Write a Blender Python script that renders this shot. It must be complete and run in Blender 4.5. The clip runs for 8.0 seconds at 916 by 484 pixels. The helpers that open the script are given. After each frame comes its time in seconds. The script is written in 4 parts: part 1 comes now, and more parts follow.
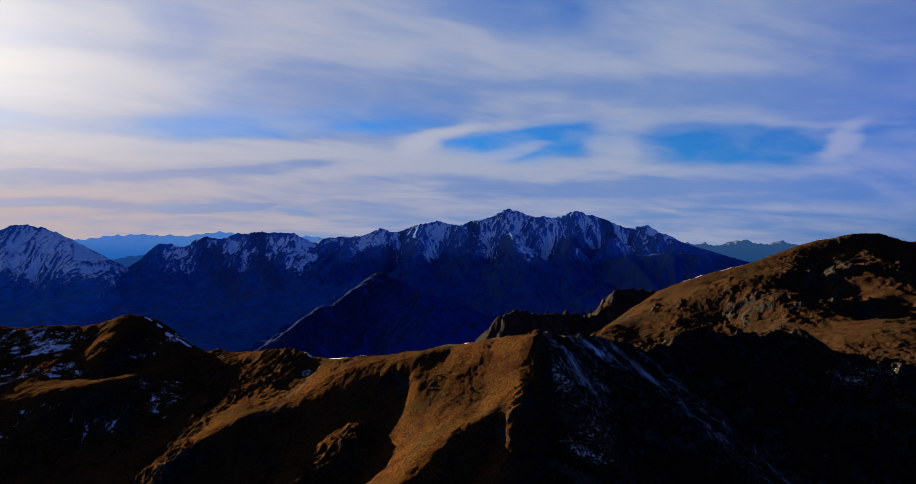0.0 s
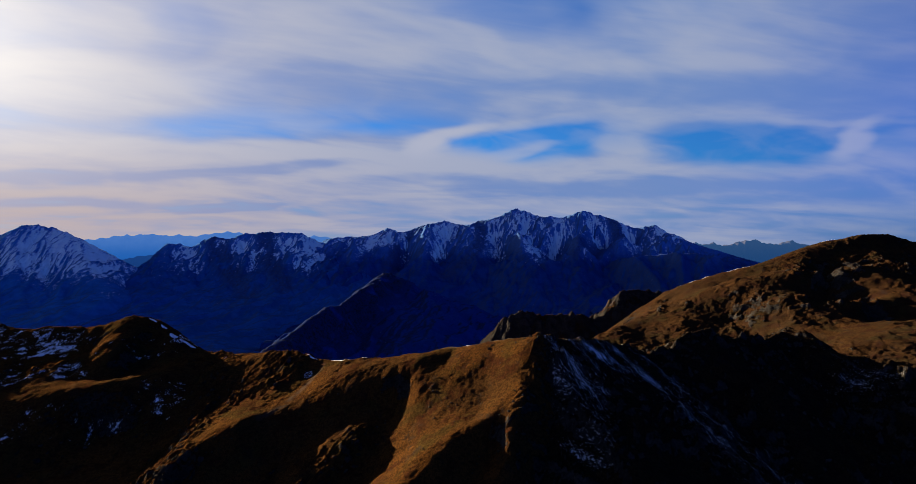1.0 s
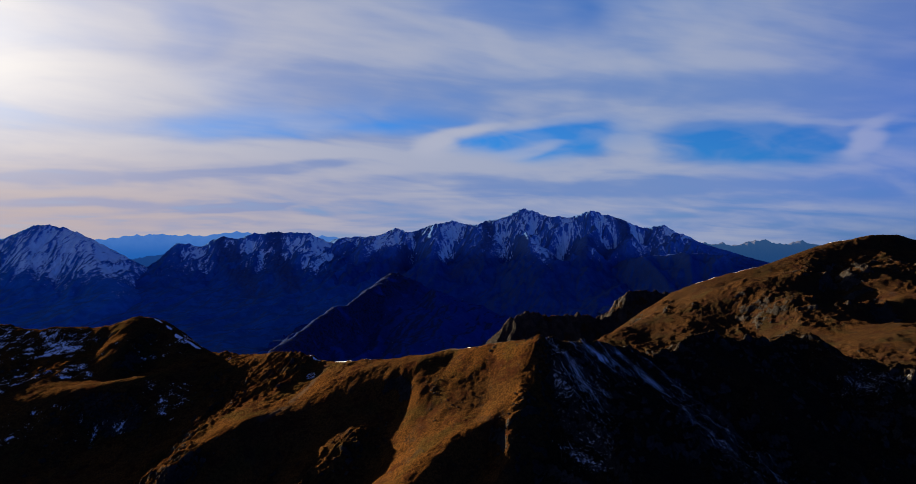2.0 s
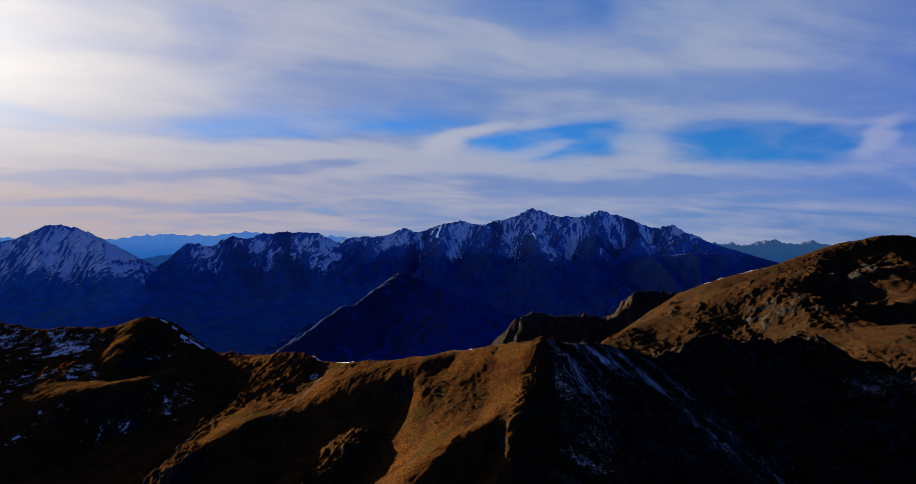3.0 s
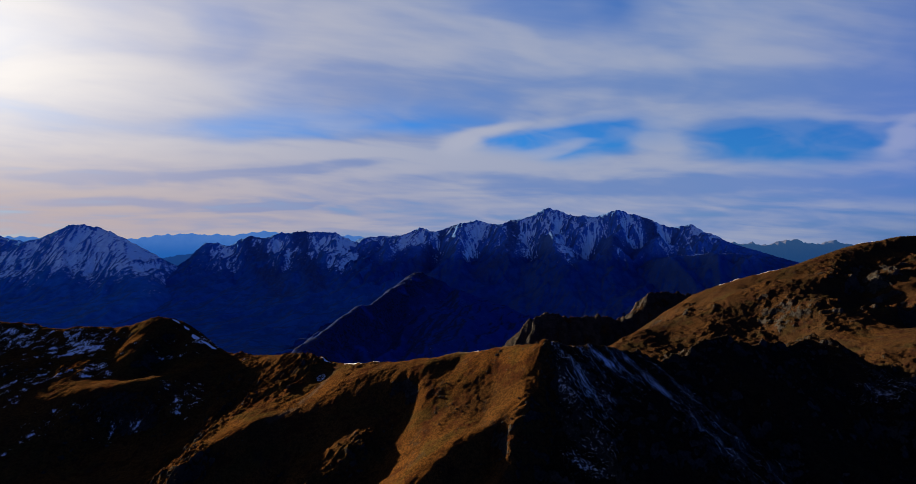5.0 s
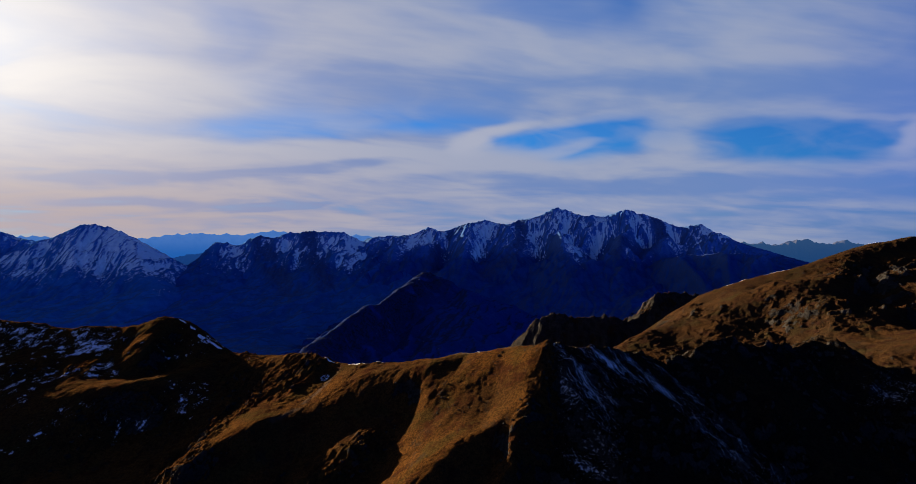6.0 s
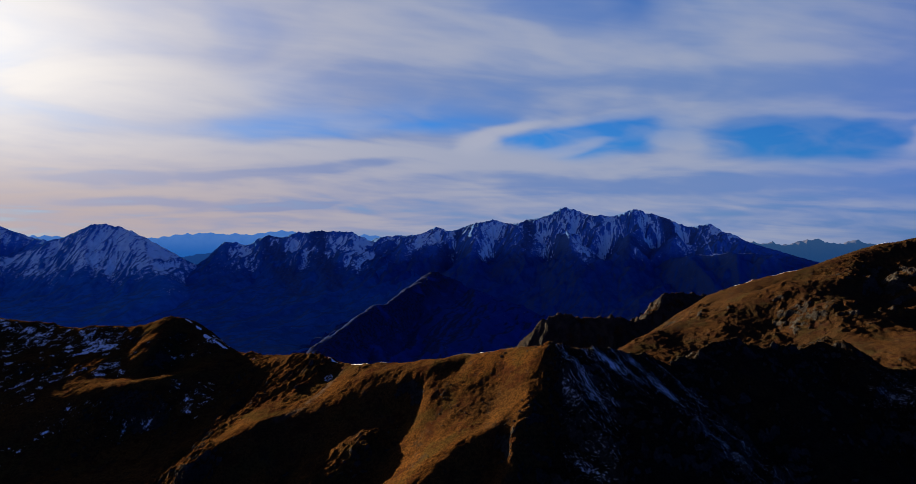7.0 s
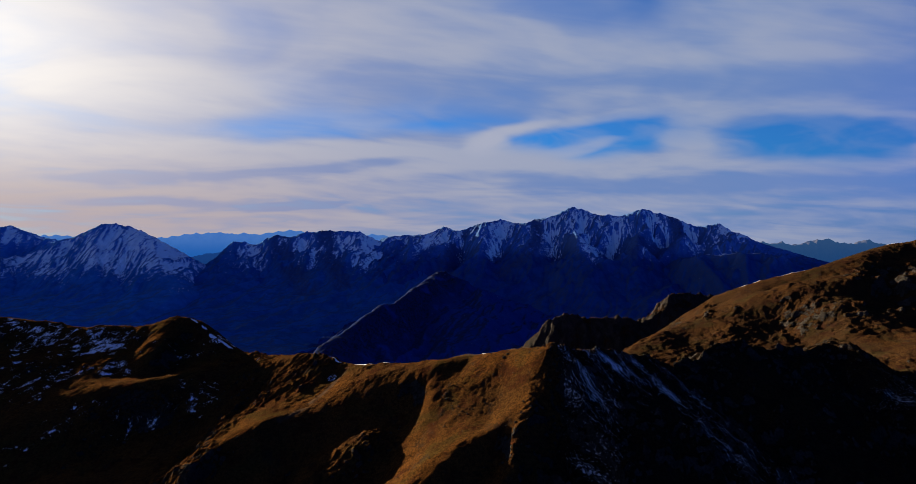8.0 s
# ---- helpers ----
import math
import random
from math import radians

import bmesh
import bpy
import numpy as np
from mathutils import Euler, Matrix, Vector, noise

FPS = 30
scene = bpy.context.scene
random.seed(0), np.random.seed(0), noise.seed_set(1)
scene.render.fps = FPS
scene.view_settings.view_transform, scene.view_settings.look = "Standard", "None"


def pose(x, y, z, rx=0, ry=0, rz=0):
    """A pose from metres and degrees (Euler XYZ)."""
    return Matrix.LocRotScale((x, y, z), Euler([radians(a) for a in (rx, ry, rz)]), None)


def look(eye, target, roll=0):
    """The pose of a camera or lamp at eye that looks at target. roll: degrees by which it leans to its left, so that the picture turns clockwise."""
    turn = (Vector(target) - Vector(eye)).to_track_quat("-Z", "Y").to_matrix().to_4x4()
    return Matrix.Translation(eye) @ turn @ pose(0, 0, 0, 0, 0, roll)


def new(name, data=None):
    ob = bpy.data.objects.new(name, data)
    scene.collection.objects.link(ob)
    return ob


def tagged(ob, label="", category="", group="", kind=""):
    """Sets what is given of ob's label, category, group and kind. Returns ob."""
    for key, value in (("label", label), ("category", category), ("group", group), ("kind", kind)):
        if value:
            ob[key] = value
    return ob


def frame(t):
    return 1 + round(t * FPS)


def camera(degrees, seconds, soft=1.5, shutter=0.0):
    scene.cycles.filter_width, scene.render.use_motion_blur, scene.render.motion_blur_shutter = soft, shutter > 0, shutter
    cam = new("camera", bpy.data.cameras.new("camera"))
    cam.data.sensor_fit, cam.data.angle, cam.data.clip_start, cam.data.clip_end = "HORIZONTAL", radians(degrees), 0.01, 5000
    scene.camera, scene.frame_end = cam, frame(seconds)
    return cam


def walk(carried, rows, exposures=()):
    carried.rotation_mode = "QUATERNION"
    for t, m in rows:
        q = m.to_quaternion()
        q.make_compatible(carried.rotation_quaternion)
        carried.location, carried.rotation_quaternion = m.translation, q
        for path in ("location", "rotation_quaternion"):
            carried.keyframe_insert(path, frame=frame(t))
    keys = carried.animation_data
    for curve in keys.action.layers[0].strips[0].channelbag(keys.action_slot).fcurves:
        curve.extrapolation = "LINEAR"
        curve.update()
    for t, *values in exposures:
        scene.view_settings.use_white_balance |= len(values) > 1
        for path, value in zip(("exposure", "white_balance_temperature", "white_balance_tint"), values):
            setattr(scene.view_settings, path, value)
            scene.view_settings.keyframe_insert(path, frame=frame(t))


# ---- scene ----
# ---- camera ----
cam = camera(72.1, 8.0, soft=0.45)
PATH = [
    (0.0, pose(0.00, 0.00, 0.00, 90.000, 0.000, 0.000)),
    (0.5, pose(2.44, 0.24, 1.00, 89.987, -0.002, 0.357)),
    (1.0, pose(4.87, 0.46, 1.90, 89.974, -0.005, 0.724)),
    (1.5, pose(7.29, 0.66, 2.72, 89.960, -0.009, 1.101)),
    (2.0, pose(9.69, 0.83, 3.45, 89.947, -0.013, 1.487)),
    (2.5, pose(12.07, 0.99, 4.12, 89.932, -0.018, 1.879)),
    (3.0, pose(14.43, 1.13, 4.72, 89.918, -0.023, 2.275)),
    (3.5, pose(16.76, 1.26, 5.27, 89.903, -0.030, 2.676)),
    (4.0, pose(19.06, 1.37, 5.78, 89.888, -0.037, 3.078)),
    (4.5, pose(21.32, 1.48, 6.24, 89.873, -0.044, 3.481)),
    (5.0, pose(23.55, 1.59, 6.68, 89.857, -0.052, 3.883)),
    (5.5, pose(25.74, 1.69, 7.09, 89.841, -0.061, 4.282)),
    (6.0, pose(27.89, 1.79, 7.49, 89.824, -0.071, 4.678)),
    (6.5, pose(30.00, 1.89, 7.89, 89.806, -0.081, 5.068)),
    (7.0, pose(32.05, 2.00, 8.28, 89.789, -0.092, 5.451)),
    (7.5, pose(34.05, 2.11, 8.69, 89.770, -0.104, 5.825)),
    (8.0, pose(36.00, 2.23, 9.12, 89.751, -0.116, 6.189)),
]
walk(cam, PATH, exposures=[(0.0, 2.3), (3.0, 2.28), (8.0, 2.2)])

# ---- light: low sun ahead and to the west behind thin cloud ----
SUN_AZ, SUN_EL = radians(-50.0), radians(11.8)
SUN = Vector((math.sin(SUN_AZ) * math.cos(SUN_EL), math.cos(SUN_AZ) * math.cos(SUN_EL), math.sin(SUN_EL)))
sun_data = bpy.data.lights.new("sun", "SUN")
sun_data.energy, sun_data.angle, sun_data.color = 5.0, radians(0.6), (1.0, 0.80, 0.55)
sun_lamp = new("sun", sun_data)
sun_lamp.matrix_world = look(SUN * 3000, (0, 0, 0))


class Nodes:
    """Short names for building a node tree."""

    def __init__(self, tree):
        self.tree = tree
        tree.nodes.clear()

    def add(self, kind, out=0, props=(), **inputs):
        node = self.tree.nodes.new("ShaderNode" + kind)
        for key, value in dict(props).items():
            setattr(node, key, value)
        for key, value in inputs.items():
            key = int(key[1:]) if key[0] == "i" and key[1:].isdigit() else key.replace("_", " ")
            self.put(node.inputs[key], value)
        return node.outputs[out]

    def put(self, socket, value):
        if isinstance(value, bpy.types.NodeSocket):
            self.tree.links.new(value, socket)
        else:
            if socket.type == "RGBA" and len(value) == 3:
                value = (*value, 1.0)
            socket.default_value = value

    def math(self, op, a, b=0.0, c=0.0, clamp=False):
        return self.add("Math", props={"operation": op, "use_clamp": clamp}, i0=a, i1=b, i2=c)

    def vec(self, op, a, b=(0, 0, 0), out=0):
        return self.add("VectorMath", out, props={"operation": op}, i0=a, i1=b)

    def mix(self, fac, a, b, blend="MIX"):
        node = self.tree.nodes.new("ShaderNodeMix")
        node.data_type, node.blend_type = "RGBA", blend
        self.put(node.inputs[0], fac), self.put(node.inputs[6], a), self.put(node.inputs[7], b)
        return node.outputs[2]

    def ramp(self, value, lo, hi, a=0.0, b=1.0, smooth=True):
        node = self.tree.nodes.new("ShaderNodeMapRange")
        node.interpolation_type = "SMOOTHSTEP" if smooth else "LINEAR"
        for i, v in enumerate((value, lo, hi, a, b)):
            self.put(node.inputs[i], v)
        return node.outputs[0]

    def noise(self, vector, scale, detail=4.0, rough=0.5, warp=0.0):
        return self.add("TexNoise", 0, Vector=vector, Scale=scale, Detail=detail, Roughness=rough, Distortion=warp)

    def scaled(self, vector, size, turn=(0, 0, 0), shift=(0, 0, 0)):
        return self.add("Mapping", Vector=vector, Scale=size, Rotation=turn, Location=shift)


def build_world():
    world = bpy.data.worlds.new("sky")
    scene.world = world
    world.use_nodes = True
    n = Nodes(world.node_tree)
    way = n.add("TexCoord", 0)
    sep = n.tree.nodes.new("ShaderNodeSeparateXYZ")
    n.put(sep.inputs[0], way)
    x, y, z = sep.outputs
    sky = n.add("TexSky", props={"sky_type": "NISHITA", "sun_disc": False, "sun_elevation": SUN_EL, "sun_rotation": SUN_AZ,
                                 "air_density": 1.0, "dust_density": 0.4, "ozone_density": 3.0})
    clear = n.mix(1.0, sky, (0.013, 0.068, 0.150), "MULTIPLY")
    # cloud sheet seen on a plane high above, drawn out along the wind
    lift = n.math("ADD", n.math("MAXIMUM", z, 0.0), 0.16)
    px, py = n.math("DIVIDE", x, lift), n.math("DIVIDE", y, lift)

    def wind(turn, along, across, dx, dy):
        c, s = math.cos(radians(turn)), math.sin(radians(turn))
        a = n.math("ADD", n.math("MULTIPLY", px, c), n.math("MULTIPLY", py, s))
        b = n.math("SUBTRACT", n.math("MULTIPLY", py, c), n.math("MULTIPLY", px, s))
        return n.add("CombineXYZ", X=n.math("MULTIPLY_ADD", a, along, dx), Y=n.math("MULTIPLY_ADD", b, across, dy), Z=0.0)

    broad = n.noise(wind(15, 0.5, 0.8, 3.1, 1.7), 1.0, 3.0, 0.5, 0.8)
    streak = n.noise(wind(25, 1.1, 1.7, 7.3, 2.2), 1.0, 3.5, 0.5, 1.2)
    fine = n.noise(wind(40, 2.2, 3.2, 1.3, 5.2), 1.0, 3.0, 0.5, 0.8)
    bands = n.noise(n.add("CombineXYZ", X=n.math("MULTIPLY", x, 2.2), Y=n.math("MULTIPLY", z, 26.0), Z=n.math("MULTIPLY", y, 2.2)), 1.0, 2.6, 0.45, 0.6)
    bands = n.math("MULTIPLY", n.math("SUBTRACT", bands, 0.5), n.ramp(z, 0.26, 0.06, 0.0, 0.35))
    body = n.math("ADD", n.math("MULTIPLY", broad, 0.42), n.math("ADD", n.math("MULTIPLY", streak, 0.42), n.math("MULTIPLY", fine, 0.16)))
    body = n.math("ADD", body, bands)
    # openings in the sheet, thicker bars and pale wisps: each (across, up, half-width, half-height, lean, strength), blown out of shape
    ahead = n.math("MAXIMUM", y, 0.05)
    u, w = n.math("DIVIDE", x, ahead), n.math("DIVIDE", z, ahead)
    plain = n.add("CombineXYZ", X=u, Y=w, Z=0.0)

    def swirl(across, up, far, high, seed):
        v = n.add("CombineXYZ", X=n.math("MULTIPLY", u, across), Y=n.math("MULTIPLY", w, up), Z=seed)
        v = n.add("TexNoise", 1, Vector=v, Scale=1.0, Detail=2.0, Roughness=0.5, Distortion=0.2)
        return n.vec("MULTIPLY", n.vec("SUBTRACT", v, (0.5, 0.5, 0.5)), (far, high, 0))

    blown = n.vec("ADD", plain, n.vec("ADD", swirl(3.0, 10.0, 0.16, 0.040, 1.0), swirl(10.0, 30.0, 0.06, 0.016, 4.0)))

    def spots(rows):
        total = 0.0
        for cu, cw, ru, rw, lean, much in rows:
            v = n.add("Mapping", props={"vector_type": "TEXTURE"}, Vector=blown, Location=(cu, cw, 0), Rotation=(0, 0, radians(lean)), Scale=(ru * 1.25, rw * 1.25, 1))
            v = n.add("TexGradient", 1, props={"gradient_type": "SPHERICAL"}, Vector=v)
            total = n.math("MULTIPLY_ADD", n.ramp(v, 0.0, 0.75), much, total)
        return total

    openings = [(0.142, 0.160, 0.155, 0.0340, 3, 1.3), (0.447, 0.154, 0.158, 0.0390, -2, 1.3), (0.656, 0.162, 0.093, 0.0186, -5, 0.5), (-0.264, 0.194, 0.316, 0.0334, 2, 0.42), (-0.078, 0.185, 0.111, 0.0232, 0, 0.4), (0.089, 0.370, 0.186, 0.0511, -10, 0.55), (-0.449, 0.357, 0.111, 0.0371, -15, 0.08), (-0.375, 0.245, 0.121, 0.0464, 0, 0.12), (0.702, 0.185, 0.093, 0.0149, 4, 0.5)]
    bars = [(0.451, 0.231, 0.399, 0.0353, -2, 0.8), (0.247, 0.089, 0.501, 0.0158, 0, 1.08), (-0.672, 0.101, 0.176, 0.0130, 0, 1.26), (-0.422, 0.106, 0.139, 0.0111, 2, 1.08), (-0.626, 0.062, 0.176, 0.0121, -1, 1.44), (-0.403, 0.058, 0.074, 0.0074, 3, 1.98), (-0.273, 0.117, 0.121, 0.0102, 2, 1.08), (-0.152, 0.264, 0.204, 0.0223, -4, 0.4), (0.618, 0.069, 0.186, 0.0130, 0, 0.72)]
    wisps = [(-0.487, 0.145, 0.399, 0.0232, 0, 0.7), (-0.152, 0.141, 0.232, 0.0214, -2, 0.5), (0.136, 0.119, 0.316, 0.0186, -1, 0.6), (0.270, 0.152, 0.056, 0.0511, -60, 0.6), (0.126, 0.190, 0.176, 0.0102, 3, 0.45), (0.340, 0.333, 0.158, 0.0650, -20, 0.45), (0.043, 0.310, 0.111, 0.0158, -30, 0.4), (-0.449, 0.078, 0.418, 0.0121, 1, 0.5), (0.572, 0.187, 0.279, 0.0074, 0, 0.5), (-0.672, 0.329, 0.316, 0.1021, -8, 0.7)]
    tufts = [(-0.022, 0.162, 0.061, 0.0251, 28, 1.2), (0.100, 0.146, 0.062, 0.0095, 10, 0.55), (0.604, 0.160, 0.061, 0.0204, 32, 1)]
    puff = spots(tufts)
    wisp = n.math("ADD", spots(wisps), puff)
    gap = n.math("MINIMUM", spots(openings), 1.0)
    gap = n.math("MULTIPLY", gap, n.math("SUBTRACT", 1.0, n.math("MULTIPLY", wisp, 0.8, clamp=True)))
    gap = n.math("MULTIPLY", gap, n.ramp(n.math("ADD", n.math("MULTIPLY", fine, 0.6), n.math("MULTIPLY", streak, 0.4)), 0.30, 0.60, 1.15, 0.75), clamp=True)
    sheet_body = n.math("MULTIPLY_ADD", wisp, 0.13, body)
    body = n.math("SUBTRACT", sheet_body, n.math("MULTIPLY", spots(bars), 0.12))
    thread = n.noise(n.add("CombineXYZ", X=n.math("MULTIPLY_ADD", w, 9.0, n.math("MULTIPLY", u, 5.0)), Y=n.math("MULTIPLY_ADD", w, 34.0, n.math("MULTIPLY", u, 4.0)), Z=2.0), 1.0, 5.0, 0.6, 0.5)
    body = n.math("MULTIPLY_ADD", n.math("SUBTRACT", thread, 0.5), 0.16, body)
    near = n.vec("DOT_PRODUCT", n.vec("NORMALIZE", way), tuple(SUN), out=1)
    glow = n.math("POWER", n.math("MAXIMUM", near, 0.0), 6.0)
    core = n.math("MULTIPLY", n.math("POWER", n.math("MAXIMUM", near, 0.0), 22.0), n.ramp(z, 0.02, 0.26, 0.10, 1.0))
    tone = n.ramp(body, 0.36, 0.64)
    dark = n.mix(glow, (0.162, 0.270, 0.560), (0.42, 0.43, 0.59))
    pale = n.mix(glow, (0.350, 0.408, 0.575), (0.66, 0.62, 0.66))
    cloud = n.mix(tone, dark, pale)
    low = n.math("MULTIPLY", n.ramp(z, 0.17, 0.02), n.math("ADD", 0.1, n.math("MULTIPLY", glow, 0.9)))
    cloud = n.mix(n.math("MULTIPLY", low, n.ramp(body, 0.35, 0.6, 0.30, 0.80)), cloud, (0.50, 0.355, 0.33))
    cloud = n.mix(n.math("MULTIPLY", core, n.ramp(body, 0.2, 0.6, 0.92, 1.05), clamp=True), cloud, (1.32, 1.25, 1.16))
    cover = n.math("MULTIPLY", n.ramp(sheet_body, 0.26, 0.5, 0.72, 1.0), n.math("SUBTRACT", 1.0, n.math("MULTIPLY", gap, 0.93)))
    both = n.mix(cover, clear, cloud)
    both = n.mix(n.math("MULTIPLY", puff, 0.34, clamp=True), both, (0.52, 0.53, 0.64))
    # the sheet thins towards the zenith and away from the sun
    deep = n.mix(0.10, clear, cloud)
    thin = n.math("MULTIPLY", n.ramp(z, 0.42, 0.75), 0.95)
    rear = n.math("MULTIPLY", n.ramp(near, 0.45, -0.3), 0.95)
    # tint of this unseen sky is tuned to set the fill light in shade
    both = n.mix(n.math("MAXIMUM", thin, rear), both, n.mix(1.0, deep, n.mix(n.ramp(z, 0.10, 0.65), (0.068, 0.56, 1.26), (0.016, 0.12, 0.34)), "MULTIPLY"))
    back = n.add("Background", Color=both, Strength=0.194)
    out = n.tree.nodes.new("ShaderNodeOutputWorld")
    n.put(out.inputs[0], back)


build_world()


# ---- materials ----
def material(name):
    mat = bpy.data.materials.new(name)
    mat.use_nodes = True
    return mat, Nodes(mat.node_tree)


def finish(n, color, rough, height=None, strength=0.5, distance=1.0):
    extra = {}
    if height is not None:
        extra["Normal"] = n.add("Bump", Strength=strength, Distance=distance, Height=height)
    shader = n.add("BsdfPrincipled", Base_Color=color, Roughness=rough, Specular_IOR_Level=0.0, **extra)
    n.put(n.tree.nodes.new("ShaderNodeOutputMaterial").inputs[0], shader)


def moor_material(name, drift, tint=(1, 1, 1), turn=0.0):
    """Autumn grass, bare rock and old snow, by the masks on the mesh. drift: how the snow's flecks are drawn out along x and y."""
    mat, n = material(name)
    place = n.add("NewGeometry", 0)
    rock, snow, worn = (n.add("Attribute", 2, props={"attribute_name": a}) for a in ("rock", "snow", "worn"))
    big, mid, small = n.noise(place, 0.018, 5, 0.55, 0.4), n.noise(place, 0.07, 8, 0.68), n.noise(place, 0.55, 7, 0.8)
    grass = n.mix(n.ramp(big, 0.38, 0.62), (0.088, 0.0370, 0.0098), (0.064, 0.0305, 0.0104))
    grass = n.mix(n.math("MULTIPLY", n.ramp(n.noise(n.scaled(place, (1, 1, 1), shift=(70, 20, 0)), 0.026, 6, 0.6, 0.5), 0.50, 0.62), 0.8), grass, (0.048, 0.0330, 0.0100))
    grass = n.mix(n.ramp(mid, 0.50, 0.62), grass, (0.046, 0.0165, 0.0075))
    scree = n.ramp(n.noise(n.scaled(place, (1, 0.6, 0.6), shift=(11, 5, 0)), 0.09, 8, 0.75), 0.56, 0.64, 0.0, 0.7)
    grass = n.mix(scree, grass, (0.030, 0.0240, 0.0190))
    grain = n.noise(n.scaled(place, (1.0, 0.55, 0.55)), 1.9, 3, 0.7)
    grass = n.mix(n.math("MULTIPLY", n.ramp(grain, 0.44, 0.60), 0.7), grass, (0.020, 0.0100, 0.0042))
    grass = n.mix(n.math("MULTIPLY", n.ramp(small, 0.46, 0.58), 0.75), grass, (0.014, 0.0080, 0.0036))
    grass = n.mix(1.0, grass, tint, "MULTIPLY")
    stone = n.mix(n.ramp(mid, 0.35, 0.65), (0.023, 0.0215, 0.0205), (0.052, 0.0470, 0.0420))
    stone = n.mix(n.math("MULTIPLY", n.ramp(small, 0.42, 0.62), 0.75), stone, (0.008, 0.0070, 0.0065))
    edge = n.math("ADD", rock, n.math("MULTIPLY", n.math("SUBTRACT", n.noise(place, 0.35, 6, 0.7), 0.5), 1.0))
    color = n.mix(n.ramp(edge, 0.58, 0.72), grass, stone)
    color = n.mix(worn, color, n.mix(small, (0.050, 0.0410, 0.0320), (0.088, 0.0740, 0.0600)))
    flat = n.vec("MULTIPLY", place, (1, 1, 0))
    fleck = n.noise(n.vec("MULTIPLY", n.scaled(flat, (1, 1, 1), (0, 0, radians(turn))), drift), 1.0, 6, 0.85, 0.0)
    white = n.ramp(n.math("ADD", snow, n.math("MULTIPLY", n.math("SUBTRACT", fleck, 0.5), 2.2)), 0.75, 0.9)
    color = n.mix(white, color, (0.86, 0.88, 0.92))
    height = n.math("ADD", n.math("MULTIPLY", small, 0.8), n.math("MULTIPLY", n.noise(place, 2.6, 4, 0.6), 0.3))
    height = n.math("MULTIPLY_ADD", n.math("MULTIPLY", n.ramp(edge, 0.45, 0.75), n.noise(place, 0.20, 6, 0.75, 0.6)), 3.0, height)
    finish(n, color, 1.0, height, 0.9, 2.2)
    return mat


def alp_material(name, dark, pale, low, sunlit_sward=(0.042, 0.060, 0.125)):
    """High rock with dark alpine turf below, dry grass in a sunlit tone on the sunny spurs and thin snow in the
    gullies. Blue haze is mixed into all these colours but the snow's.
    """
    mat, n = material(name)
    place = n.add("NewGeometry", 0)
    turf, snow, dry = (n.add("Attribute", 2, props={"attribute_name": a}) for a in ("turf", "snow", "sunlit_sward"))
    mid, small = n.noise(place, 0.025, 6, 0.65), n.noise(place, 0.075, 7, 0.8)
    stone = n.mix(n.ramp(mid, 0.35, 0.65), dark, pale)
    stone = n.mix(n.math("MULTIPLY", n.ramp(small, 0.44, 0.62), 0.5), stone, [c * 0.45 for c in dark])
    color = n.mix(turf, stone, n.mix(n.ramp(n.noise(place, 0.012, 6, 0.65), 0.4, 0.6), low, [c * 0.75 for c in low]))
    color = n.mix(n.math("MULTIPLY", dry, n.ramp(small, 0.38, 0.58, 1.0, 0.45)), color, sunlit_sward)
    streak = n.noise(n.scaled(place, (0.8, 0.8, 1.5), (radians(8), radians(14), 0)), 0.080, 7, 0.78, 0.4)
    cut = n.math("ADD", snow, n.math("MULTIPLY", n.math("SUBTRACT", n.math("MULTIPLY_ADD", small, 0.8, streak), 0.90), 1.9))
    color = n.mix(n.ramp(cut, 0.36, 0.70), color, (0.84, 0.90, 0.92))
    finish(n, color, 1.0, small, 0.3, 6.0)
    return mat


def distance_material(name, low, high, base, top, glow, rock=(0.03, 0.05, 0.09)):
    """Plain far distance; the paleness of many kilometres of air is given as a glow of the surface."""
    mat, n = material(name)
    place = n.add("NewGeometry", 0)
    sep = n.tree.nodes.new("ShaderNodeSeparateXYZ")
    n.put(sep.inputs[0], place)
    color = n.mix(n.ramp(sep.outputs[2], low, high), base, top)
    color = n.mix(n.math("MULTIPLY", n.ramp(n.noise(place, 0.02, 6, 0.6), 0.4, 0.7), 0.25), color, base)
    # haze added as blue emission over nearly black rock
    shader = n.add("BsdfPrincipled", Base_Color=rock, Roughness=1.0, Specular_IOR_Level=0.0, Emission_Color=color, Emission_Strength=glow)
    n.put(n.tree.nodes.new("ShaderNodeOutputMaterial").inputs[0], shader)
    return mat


MOOR = moor_material("moor", (0.42, 0.42, 1))
# moor copy, grass darkened and blued: the face's shade is put into its colour
FACE = moor_material("shaded_moor", (0.30, 1.1, 1), (0.40, 0.55, 0.95), turn=35.0)
# moor with its grass tinted darker and greyer, for the hill
HILL_MOOR = moor_material("hill_moor", (0.42, 0.42, 1), (0.62, 0.70, 0.95))
# aerial haze is put into the blue base colours of these four
MID_ALP = alp_material("hazed_blue_alp", (0.036, 0.160, 0.46), (0.072, 0.230, 0.60), (0.016, 0.118, 0.350))
ALP = alp_material("hazed_alp", (0.044, 0.150, 0.43), (0.086, 0.225, 0.58), (0.010, 0.066, 0.240))
